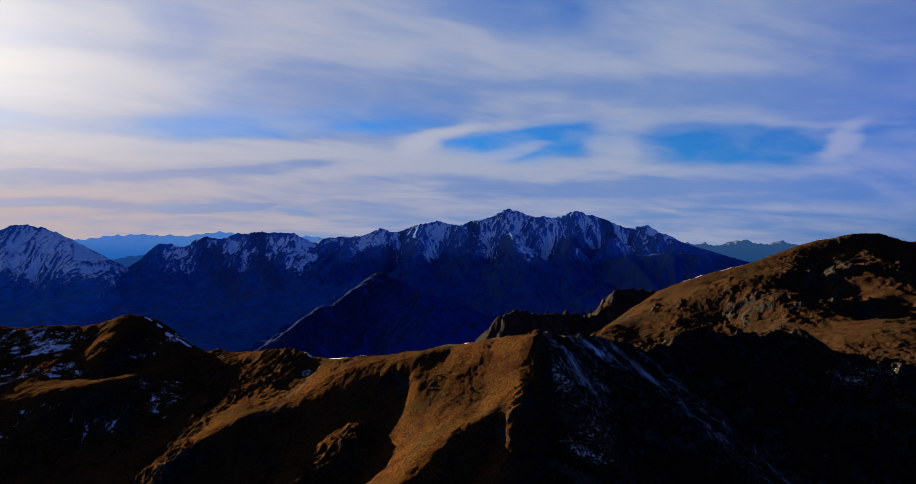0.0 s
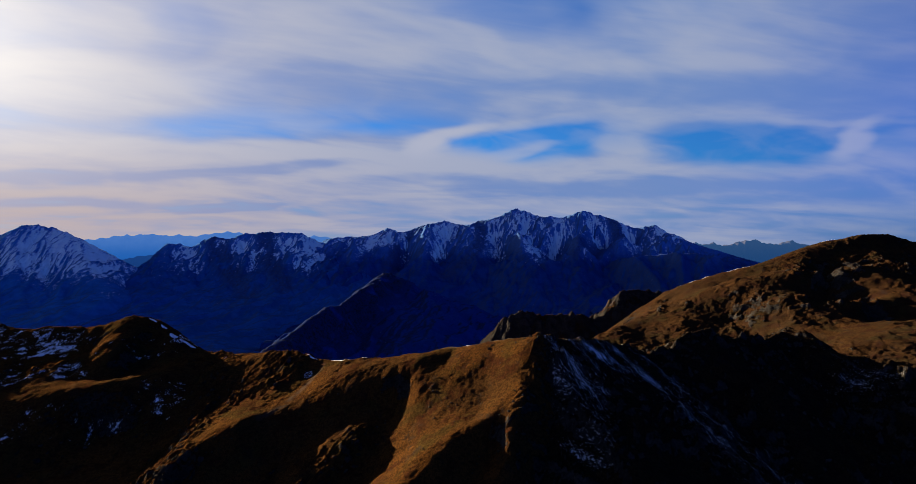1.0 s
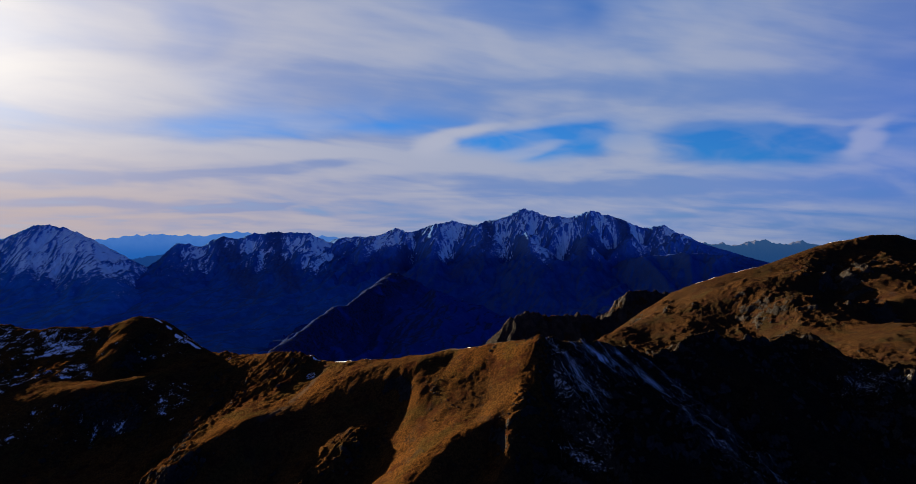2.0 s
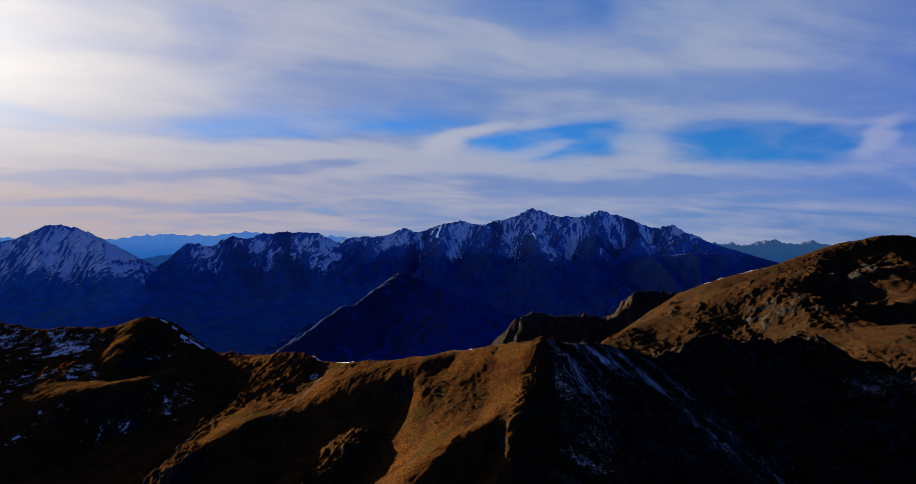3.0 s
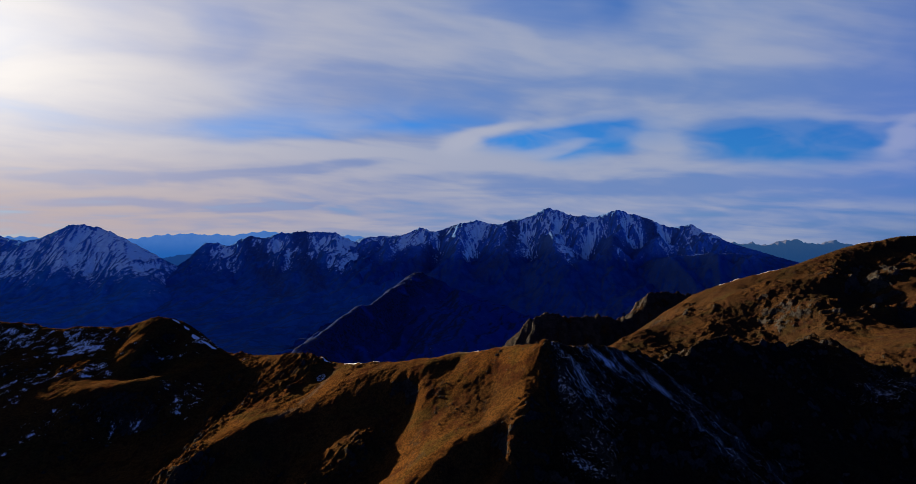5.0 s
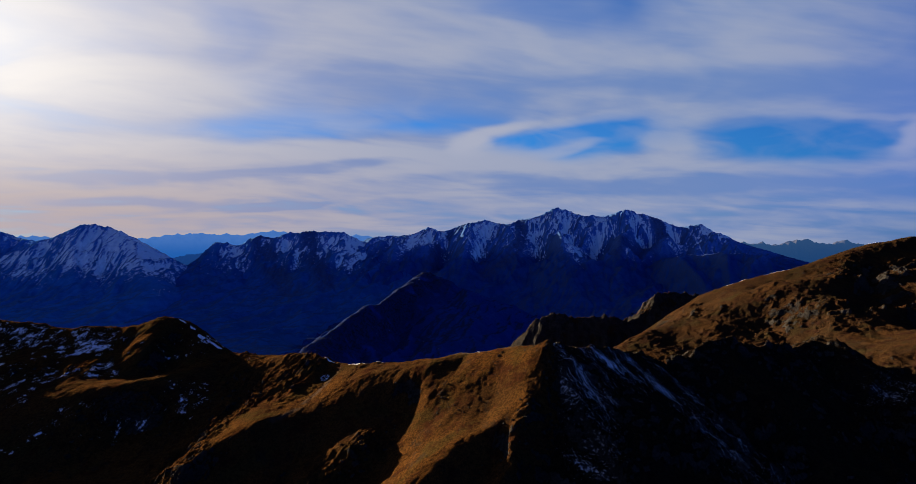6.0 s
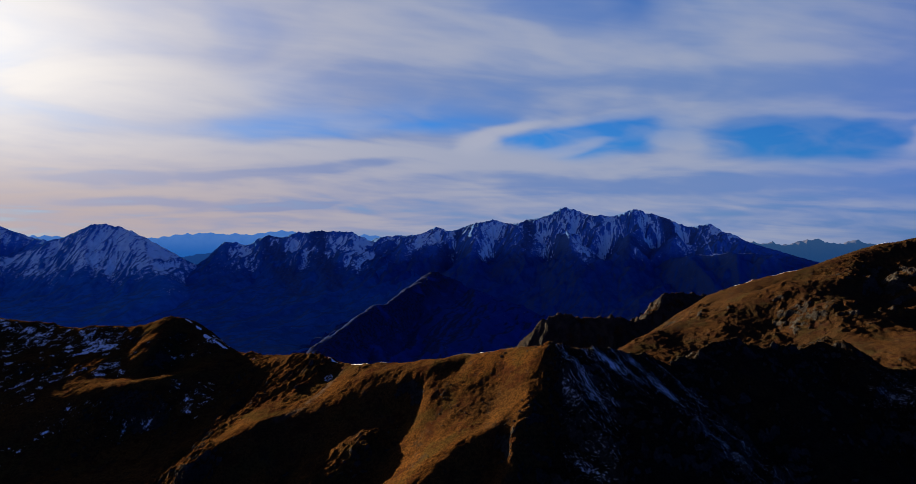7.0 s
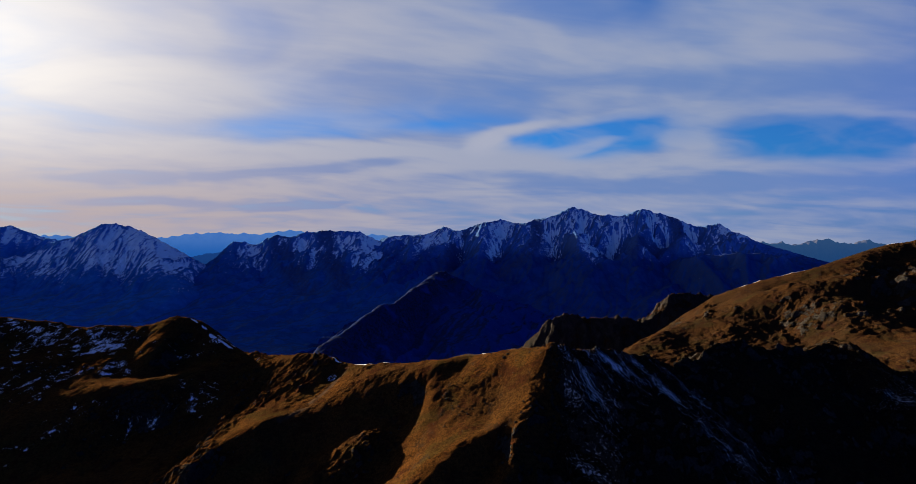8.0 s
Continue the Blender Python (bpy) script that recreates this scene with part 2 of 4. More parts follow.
# the last colour, its spur grass, is darkened to stand for weaker sun
HAZED_DARK_ALP = alp_material("hazed_dark_alp", (0.009, 0.042, 0.200), (0.015, 0.056, 0.230), (0.008, 0.044, 0.215), (0.020, 0.020, 0.022))
PALE_ALP = alp_material("hazed_pale_alp", (0.034, 0.175, 0.50), (0.068, 0.245, 0.62), (0.024, 0.170, 0.44), (0.052, 0.090, 0.16))


# ---- terrain arithmetic ----
def lattice(ix, iy, seed):
    h = (ix * 374761393 + iy * 668265263 + seed * 974711) & 0x7FFFFFFF
    h = ((h ^ (h >> 13)) * 1274126177) & 0x7FFFFFFF
    return ((h ^ (h >> 16)) & 0xFFFF) * (2 * math.pi / 65536.0)


def perlin(x, y, seed=0):
    """Gradient noise, about -0.7 to 0.7, over arrays."""
    fx, fy = np.floor(x), np.floor(y)
    ix, iy = fx.astype(np.int64), fy.astype(np.int64)
    dx, dy = x - fx, y - fy
    sx, sy = dx * dx * dx * (dx * (dx * 6 - 15) + 10), dy * dy * dy * (dy * (dy * 6 - 15) + 10)

    def corner(a, b):
        g = lattice(ix + a, iy + b, seed)
        return np.cos(g) * (dx - a) + np.sin(g) * (dy - b)

    p, q = corner(0, 0), corner(0, 1)
    lower = p + sx * (corner(1, 0) - p)
    upper = q + sx * (corner(1, 1) - q)
    return lower + sy * (upper - lower)


def fbm(x, y, octaves, seed=0, gain=0.5):
    total, size = 0.0, 1.0
    for k in range(octaves):
        total = total + size * perlin(x * 2.0 ** k + 17.3 * k, y * 2.0 ** k - 9.1 * k, seed + k)
        size *= gain
    return total


def ridged(x, y, octaves, seed=0, gain=0.5):
    """Sharp-crested noise, about 0 to 1 over its octaves' sum, less its mean."""
    total, size, weight = 0.0, 1.0, 1.0
    for k in range(octaves):
        v = 1.0 - np.abs(perlin(x * 2.0 ** k + 31.7 * k, y * 2.0 ** k + 5.3 * k, seed + k)) * 1.9
        v = np.clip(v, 0, 1) ** 2
        total = total + size * weight * (v - 0.42)
        weight = 0.35 + 0.65 * v
        size *= gain
    return total


def ridge(X, Y, crest, left, right, reach=400.0, tail=0.35, cap=1.0):
    """Height of a ridge and the way to its crest: it falls from the crest line by the slopes on its left and right hand, gentler past its reach.
    A slope may be a pair, for the line's start and end; cap: how much steeper it falls beyond its two ends."""
    best, way = np.full(X.shape, -1e9), np.full(X.shape, 1e9)
    last = len(crest) - 2
    left, right = (v if isinstance(v, tuple) else (v, v) for v in (left, right))
    for k, ((ax, ay, az), (bx, by, bz)) in enumerate(zip(crest, crest[1:])):
        ex, ey = bx - ax, by - ay
        span = math.hypot(ex, ey) + 1e-6
        free = ((X - ax) * ex + (Y - ay) * ey) / span ** 2
        t = np.clip(free, 0, 1)
        px, py = X - (ax + ex * t), Y - (ay + ey * t)
        d = np.hypot(px, py)
        side = (ex * py - ey * px) / (span * (d + 1e-3))
        along = (k + t) / (last + 1)
        fl, fr = left[0] + (left[1] - left[0]) * along, right[0] + (right[1] - right[0]) * along
        fall = fr + (fl - fr) * (0.5 + 0.5 * side)
        past = np.maximum(-free, 0) * (k == 0) + np.maximum(free - 1, 0) * (k == last)
        d = d + (cap - 1.0) * past * span
        run = reach * (1 - np.exp(-d / reach)) + tail * d
        best = np.maximum(best, az + (bz - az) * t - fall * run)
        way = np.minimum(way, d)
    return best, way


def massing(X, Y, lines, soft):
    """The ridges of one mountain together: height, way to the nearest crest, and which ridge each place belongs to."""
    H, way, owner = None, None, np.zeros(X.shape, np.int64)
    for k, (crest, left, right, reach, *cap) in enumerate(lines):
        h, d = ridge(X, Y, crest, left, right, reach, 0.4, *cap)
        if H is None:
            H, way = h, d
        else:
            owner = np.where(h > H, k, owner)
            H, way = soft_max(H, h, soft), np.minimum(way, d)
    return H, way, owner


def sampled(line, gap):
    """Places along a line, a gap apart."""
    out = []
    for a, b in zip(line, line[1:]):
        a, b = np.array(a), np.array(b)
        count = max(1, round(float(np.hypot(*(b - a)[:2])) / gap))
        out += [a + (b - a) * k / count for k in range(count)]
    return out + [np.array(line[-1])]


def draped(X, Y, lines, gap, apart=4.0):
    """A taut sheet hung over the lines of a landform: its crests, its brows and its gully beds. Creased along the lines, smooth between."""
    knots = []
    for line in lines:
        for p in sampled(line, gap):
            if all((p[0] - q[0]) ** 2 + (p[1] - q[1]) ** 2 > apart ** 2 for q in knots):
                knots.append(p)
    P = np.array(knots)
    n = len(P)
    A = np.zeros((n + 3, n + 3))
    A[:n, :n] = -np.hypot(P[:, None, 0] - P[None, :, 0], P[:, None, 1] - P[None, :, 1]) + 0.3 * np.eye(n)
    A[:n, n:] = np.stack([np.ones(n), P[:, 0] / 100, P[:, 1] / 100], 1)
    A[n:, :n] = A[:n, n:].T
    w = np.linalg.solve(A, np.concatenate([P[:, 2], np.zeros(3)]))
    H = w[n] + w[n + 1] * X / 100 + w[n + 2] * Y / 100
    for k in range(n):
        H = H - w[k] * np.hypot(X - P[k, 0], Y - P[k, 1])
    return H


def soft_max(a, b, k):
    h = np.clip(0.5 + 0.5 * (a - b) / k, 0, 1)
    return b + (a - b) * h + k * h * (1 - h)


def grid(x0, x1, y0, y1, step):
    return np.meshgrid(np.arange(x0, x1 + step, step), np.arange(y0, y1 + step, step))


def steepness(X, Y, H):
    gy, gx = np.gradient(H, Y[:, 0], X[0])
    return np.hypot(gx, gy), gx, gy


FIELDS = {}


def mesh_of(name, X, Y, H, quads, mat, masks):
    used = np.unique(quads)
    remap = np.zeros(X.size, np.int64)
    remap[used] = np.arange(len(used))
    quads = remap[quads]
    mesh = bpy.data.meshes.new(name)
    co = np.stack([X.ravel()[used], Y.ravel()[used], H.ravel()[used]], 1)
    mesh.vertices.add(len(co))
    mesh.vertices.foreach_set("co", co.astype(np.float32).ravel())
    mesh.loops.add(quads.size)
    mesh.loops.foreach_set("vertex_index", quads.astype(np.int32).ravel())
    mesh.polygons.add(len(quads))
    mesh.polygons.foreach_set("loop_start", np.arange(0, quads.size, 4, dtype=np.int32))
    mesh.update(calc_edges=True)
    mesh.polygons.foreach_set("use_smooth", np.ones(len(quads), bool))
    for key, values in masks.items():
        mesh.attributes.new(key, "FLOAT", "POINT").data.foreach_set("value", values.ravel()[used].astype(np.float32))
    mesh.materials.append(mat)
    return new(name, mesh)


def sheet(name, X, Y, H, mat, masks, floor=None, owner=None, names=()):
    """A height field as a thing, with its masks as attributes; cells that lie wholly under the floor are left out.
    With owner it is an Empty over one mesh for each ridge of the mountain."""
    rows, cols = X.shape
    index = np.arange(rows * cols).reshape(rows, cols)
    quads = np.stack([index[:-1, :-1], index[:-1, 1:], index[1:, 1:], index[1:, :-1]], -1).reshape(-1, 4)
    if floor is not None:
        quads = quads[(H.ravel()[quads] > floor).any(1)]
    FIELDS[name] = (X, Y, H, masks.get("rock"))
    if owner is None:
        return mesh_of(name, X, Y, H, quads, mat, masks)
    thing = new(name)
    whose = owner.ravel()[quads[:, 0]]
    for k, label in enumerate(names):
        if (whose == k).sum() > 20:
            mesh_of(label, X, Y, H, quads[whose == k], mat, masks).parent = thing
    return thing


def height_at(name, x, y):
    """The height of a built field at one place."""
    X, Y, H, _ = FIELDS[name]
    i, j = np.searchsorted(Y[:, 0], y) - 1, np.searchsorted(X[0], x) - 1
    i, j = min(max(i, 0), H.shape[0] - 2), min(max(j, 0), H.shape[1] - 2)
    fy, fx = (y - Y[i, 0]) / (Y[i + 1, 0] - Y[i, 0]), (x - X[0, j]) / (X[0, j + 1] - X[0, j])
    return float((H[i, j] * (1 - fx) + H[i, j + 1] * fx) * (1 - fy) + (H[i + 1, j] * (1 - fx) + H[i + 1, j + 1] * fx) * fy)


def step01(v, lo, hi):
    t = np.clip((v - lo) / (hi - lo), 0, 1)
    return t * t * (3 - 2 * t)


def moor_relief(X, Y, H, rocky, seed, big=1.0, knobby=1.0):
    """Hummocks, ribs and broken rock on a moorland slope. rocky: 0 to 1, where bedrock breaks through."""
    warp = 14 * fbm(X / 60, Y / 60, 3, seed + 40)
    H = H + 2.4 * big * fbm(X / 70, Y / 70, 3, seed) + 0.9 * fbm(X / 14, Y / 14, 4, seed + 9, 0.6)
    crags = ridged((X + warp) / 34, (Y - warp) / 34, 5, seed + 20, 0.6)
    knobs = ridged((X + warp) / 9, (Y + warp) / 9, 4, seed + 30, 0.6)
    H = H + rocky * (4.0 * big * np.maximum(crags, -0.3) + 2.6 * knobby * np.maximum(knobs, -0.12)) + 0.22 * fbm(X / 3.2, Y / 3.2, 2, seed + 50)
    return H, crags


def moor_masks(X, Y, H, rocky, crags, seed, bare=0.85):
    slope, gx, gy = steepness(X, Y, H)
    rock = np.clip(0.7 * step01(slope, bare - 0.1, bare + 0.5) + 0.5 * rocky * step01(crags, -0.25, 0.3) + 0.25 * fbm(X / 25, Y / 25, 4, seed + 60), 0, 1)
    return rock, slope, gx, gy


def alp_relief(X, Y, H, way, seed, wide=260.0, height=70.0):
    """Buttresses and gullies that run down the fall line of a high mountain."""
    depth = np.clip(way / 260.0, 0.03, 1.0)
    warp = 90 * fbm(X / 420, Y / 420, 3, seed + 3)
    ribs = ridged((X + warp) / wide, (Y - 0.6 * warp) / (wide * 2.6), 6, seed, 0.52)
    small = ridged((X + 0.5 * warp) / (wide * 0.27), (Y + warp) / (wide * 0.5), 5, seed + 11, 0.55)
    fine = step01(H, -380, -120)
    ribs = np.maximum(ribs, -0.15 - 0.85 * fine)
    return H + height * (0.55 + 0.45 * fine) * depth ** 0.8 * ribs + 0.25 * height * (0.10 + 0.90 * fine) * (0.08 + depth) * small


def smooth(H, r):
    """H averaged over a square of 2 r + 1 cells."""
    for axis in (0, 1):
        pad = [(0, 0), (0, 0)]
        pad[axis] = (r + 1, r)
        c = np.cumsum(np.pad(H, pad, mode="edge"), axis=axis)
        n = H.shape[axis]
        H = (np.take(c, range(2 * r + 1, 2 * r + 1 + n), axis) - np.take(c, range(n), axis)) / (2 * r + 1)
    return H


def eroded(H, step, rounds, strength, seed, run=110):
    """Running water cuts its gullies into a height field; also how much water passes each place."""
    rng = np.random.default_rng(seed)
    rows, cols = H.shape
    index = np.arange(rows * cols)
    ways = [(a, b) for a in (-1, 0, 1) for b in (-1, 0, 1) if a or b]
    for turn in range(rounds):
        rough = np.pad(H + rng.normal(0, 0.10 * step, H.shape), 1, mode="edge")
        fall, target = np.zeros(H.shape), index.reshape(H.shape).copy()
        for a, b in ways:
            drop = (rough[1:-1, 1:-1] - rough[1 + a:1 + a + rows, 1 + b:1 + b + cols]) / (step * math.hypot(a, b))
            into = np.clip(np.arange(rows)[:, None] + a, 0, rows - 1) * cols + np.clip(np.arange(cols)[None] + b, 0, cols - 1)
            better = drop > fall
            fall, target = np.where(better, drop, fall), np.where(better, into, target)
        target = target.ravel()
        water, drops = np.ones(rows * cols), index
        for _ in range(run):
            after = target[drops]
            drops = after[after != drops]
            if not len(drops):
                break
            water += np.bincount(drops, minlength=rows * cols)
        wet = water.reshape(H.shape)
        cut = np.minimum(strength * step * np.sqrt(wet) * fall, 0.42 * fall * step)
        H = H - cut
        H = H + 0.035 * (smooth(H, 1) - H)
    return H, wet


def mountain(name, shapes, beds, box, seed, label, snowline, calm=(1e6, 2e6), base=0.26, rough=7.0, wide=200.0, height=42.0, floor=-700.0, fade=170.0, turf_top=-40.0, edge=0.0, lit=(), mat=None, backs=1, gap=75.0, chutes=4, rim=0.0, lean=0.0):
    """A far mountain hung over its crest and spurs (shapes), its gully beds and its foot, then worn by water.
    lit: the spurs painted in the tone of sunlit dry grass; chutes: how many of the beds hold snow."""
    X, Y = grid(*box)
    behind = [(x + 10, y + 230, z - 260) for shape in shapes[:backs] for x, y, z in shape[::3]]
    beyond = [(x + 10, y + 520, z - 520) for shape in shapes[:backs] for x, y, z in shape[::4]]
    H = draped(X, Y, shapes + beds + [line for line in (behind, beyond) if line], gap, 0.45 * gap)
    ways = [lay(shape, X, Y, 9000.0) for shape in shapes]
    owner, way = np.argmax(ways, 0), -np.max(ways, 0)
    tall = height * (1 - 0.92 * step01(X, *calm))
    H = alp_relief(X - lean * Y, Y, H, way, seed, wide, tall)
    H = H + 0.8 * tall * (0.3 + 0.7 * step01(H, -420, -120)) * step01(way, 5, 90) * fbm((X + 0.4 * Y) / 130, (Y - 0.3 * X) / 170, 4, seed + 33, 0.55)
    H, wet = eroded(H, box[4], 10, 0.017 * min(1.0, height / 34), seed)
    H = H + rough * (0.35 + 0.65 * step01(H, -420, -120)) * ridged(X / 48, Y / 75, 4, seed + 60, 0.62)
    high = step01(H + 110 * fbm(X / 300, Y / 300, 4, seed + 70), snowline - fade, snowline + fade)
    slope, gx, gy = steepness(X, Y, H)
    hollow = 0.35 * np.clip((smooth(H, 1) - H) / 1.5, -1, 1) + 0.5 * np.clip((smooth(H, 3) - H) / 5.0, -1, 1) + 0.35 * np.clip((smooth(H, 9) - H) / 16.0, -1, 1)
    gully = step01(np.log(smooth(wet, 1)), 0.7, 3.5)
    patchy = 0.45 * fbm((X + (0.5 - 1.6 * lean) * Y) / 30, Y / 90, 4, seed + 80, 0.75) + 0.55 * fbm(X / 190, Y / 260, 3, seed + 85)
    bank = np.max([lay(bed, X, Y, 95) for bed in beds[:chutes]], 0) * step01(H, snowline - 170, snowline + 40) if chutes else 0 * X
    wide_y, wide_x = np.gradient(smooth(H, 4), box[4])
    shady = 0.42 * np.tanh(-1.8 * wide_x) + 0.12 * np.tanh(-1.4 * gx)
    snow = high * (base + 0.24 + 0.40 * hollow + 0.25 * gully + 0.9 * patchy + shady - 0.8 * step01(X, *calm) + 0.20 * high - 0.30 * step01(slope, 1.1, 1.9))
    snow = np.clip(np.maximum(snow, bank * (0.45 + 0.5 * hollow + 0.5 * patchy + 0.5 * shady)), 0, 1)
    turf = step01(turf_top - H + 60 * fbm(X / 200, Y / 200, 4, seed + 90), -40, 120)
    sunlit_sward = 0 * X
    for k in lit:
        sunlit_sward = np.maximum(sunlit_sward, lay(shapes[k], X, Y, edge))
    sunlit_sward = sunlit_sward * step01(fbm(X / 70, Y / 90, 4, seed + 95), -0.55, -0.15)
    # sun-facing cells lose snow and are painted a dull sunlit tone
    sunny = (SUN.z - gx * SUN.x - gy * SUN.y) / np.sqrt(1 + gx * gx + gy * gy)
    sun_side = step01(sunny, -0.04, 0.12)
    sunlit_sward = np.maximum(sunlit_sward, 0.85 * sun_side)
    snow = snow * (1 - 0.7 * sunlit_sward) * (1 - 0.92 * sun_side)
    if rim:
        snow = np.maximum(snow, 0.9 * lay(shapes[0][1:6], X, Y, rim))
    one = len(shapes) == 1
    ob = sheet(name, X, Y, H, mat or ALP, {"snow": snow, "turf": turf, "sunlit_sward": sunlit_sward}, floor, None if one else owner, ["crest"] + ["spur"] * (len(shapes) - 1))
    return tagged(ob, label, "mountain")


# ---- the valley floor, out to the horizon ----
def build_ground():
    a = np.concatenate([np.linspace(-7500, -1500, 60), np.linspace(-1440, 1440, 160), np.linspace(1500, 7500, 60)])
    b = np.concatenate([np.linspace(-6500, -700, 40), np.linspace(-640, 1400, 120), np.linspace(1500, 7500, 60)])
    X, Y = np.meshgrid(a, b)
    basin = 1 - step01(np.hypot(X / 1.5, Y - 150), 380, 1000)
    H = -620 + 400 * basin + 25 * fbm(X / 500, Y / 500, 5, 5) + 3 * fbm(X / 40, Y / 40, 3, 6)
    one = np.ones(X.shape)
    ob = sheet("ground", X, Y, H, MOOR, {"rock": 0.35 * one, "snow": 0 * one, "worn": 0 * one})
    tagged(ob, "dark valley floor of rough grass and stones", "ground", kind="structure")


build_ground()


# ---- the ridge below the camera ----
MAIN_CREST = [(-204.9, 575.0, -100.9), (-176.2, 552.0, -95.3), (-157.1, 539.0, -91.5), (-139.2, 528.0, -92.6), (-124.5, 518.0, -93.7), (-105.0, 505.0, -94.2), (-82.6, 492.0, -91.3), (-55.5, 482.0, -86.3), (-34.9, 476.0, -82.6), (-15.7, 470.0, -79.4), (6.8, 457.0, -74.6), (27.1, 443.0, -68.2), (42.1, 428.0, -62.8), (54.6, 417.0, -58.8)]
SPUR = [(54.6, 417.0, -58.8), (58.6, 410.0, -67.7), (48.9, 393.0, -80.6), (40.8, 379.0, -90.7), (32.4, 367.0, -98.1), (28.6, 350.0, -112.4), (22.8, 332.0, -127.6), (15.1, 290.0, -157.7)]
SHOULDER = [(-108.3, 503.0, -95.2), (-117.6, 480.0, -107.4), (-128.4, 455.0, -114.4), (-139.5, 437.0, -120.0), (-151.1, 424.0, -123.2), (-166.3, 413.0, -132.6), (-177.4, 405.0, -139.8), (-183.9, 397.0, -144.1)]
BROW = [(37.5, 374.0, -93.4), (12.3, 368.0, -106.2), (-7.9, 356.0, -116.0), (-26.7, 343.0, -127.7), (-43.4, 325.0, -137.5)]
BANK = [(-32.8, 447.0, -88.4), (-60.1, 450.0, -96.5), (-85.6, 452.0, -104.0), (-109.0, 445.0, -114.0), (-133.9, 432.0, -124.3), (-150.4, 422.0, -126.5)]
RIB = [(-42.2, 437.0, -110.0), (-54.2, 420.0, -119.5), (-64.3, 405.0, -124.5), (-74.2, 392.0, -129.3), (-80.7, 385.0, -135.0), (-82.2, 372.0, -142.0), (-82.0, 358.0, -149.0), (-84.0, 340.0, -160.0)]
MID = [(21.7, 432.0, -74.6), (17.7, 414.0, -86.8), (17.6, 395.0, -97.5), (10.0, 383.0, -103.8)]
APRON = [(-39.3, 451.0, -89.2), (-30.8, 437.0, -93.7), (-26.9, 426.0, -98.0)]
FALL = [(-8.0, 453.0, -82.0), (-11.2, 430.0, -90.2), (-14.8, 409.0, -104.0), (-17.3, 380.0, -113.2), (-18.5, 356.0, -118.6)]
GULLIES = [
    [(-46.8, 446.0, -101.7), (-62.1, 438.0, -111.6), (-76.5, 424.0, -122.7), (-84.9, 405.0, -128.2), (-92.2, 388.0, -137.2), (-98.0, 372.0, -145.3)],
    [(-45.0, 439.0, -107.5), (-43.0, 427.0, -115.5), (-46.5, 404.0, -125.2), (-54.7, 388.0, -135.4), (-60.6, 375.0, -144.8)],
    [(28.5, 370.0, -103.7), (17.9, 358.0, -121.3), (5.0, 340.0, -134.4), (-4.2, 320.0, -144.3)],
    [(-112.0, 431.0, -126.0), (-131.0, 425.0, -132.0), (-142.0, 412.0, -137.5), (-157.0, 401.0, -147.0), (-168.0, 393.0, -153.5), (-175.0, 385.0, -158.5)],
    [(-100.0, 418.0, -134.0), (-120.0, 402.0, -146.0), (-145.0, 385.0, -158.0)],
    [(-146.0, 508.0, -106.0), (-163.0, 519.0, -105.0), (-180.0, 529.0, -108.0)],
    [(-210.7, 500.0, -128.1), (-211.8, 462.0, -144.1), (-221.1, 430.0, -158.0), (-235.4, 400.0, -165.6)],
]
RIDGE_FOOT = [[(-330, 250, -205), (-100, 250, -195), (60, 250, -188), (130, 300, -165)], [(-330, 330, -195), (-330, 460, -165), (-300, 600, -150)]]
KNOLL_CREST = [(-714.2, 650.0, -63.9), (-623.8, 650.0, -76.0), (-545.3, 650.0, -80.8), (-499.2, 645.0, -82.6), (-465.7, 640.0, -87.3), (-432.6, 635.0, -87.2), (-410.0, 632.0, -83.9), (-376.5, 630.0, -85.9), (-352.0, 628.0, -78.7), (-326.6, 625.0, -70.8), (-311.1, 622.0, -72.2), (-296.2, 615.0, -75.9), (-271.8, 605.0, -89.3), (-252.0, 598.0, -99.3), (-237.6, 590.0, -104.0), (-204.9, 575.0, -101.4)]
BENCH = [(-442.4, 505.0, -138.4), (-394.0, 503.0, -133.8), (-347.3, 503.0, -125.1), (-329.6, 508.0, -120.2), (-301.8, 505.0, -118.1), (-273.7, 505.0, -116.7)]
KNOLL_RIB = [(-326.6, 625.0, -70.8), (-317.9, 603.0, -81.7), (-314.9, 578.0, -94.4), (-312.9, 560.0, -104.5)]
KNOLL_SPUR = [(-237.6, 590.0, -104.0), (-252.4, 562.0, -106.4), (-261.2, 532.0, -111.6), (-271.4, 505.0, -116.7)]
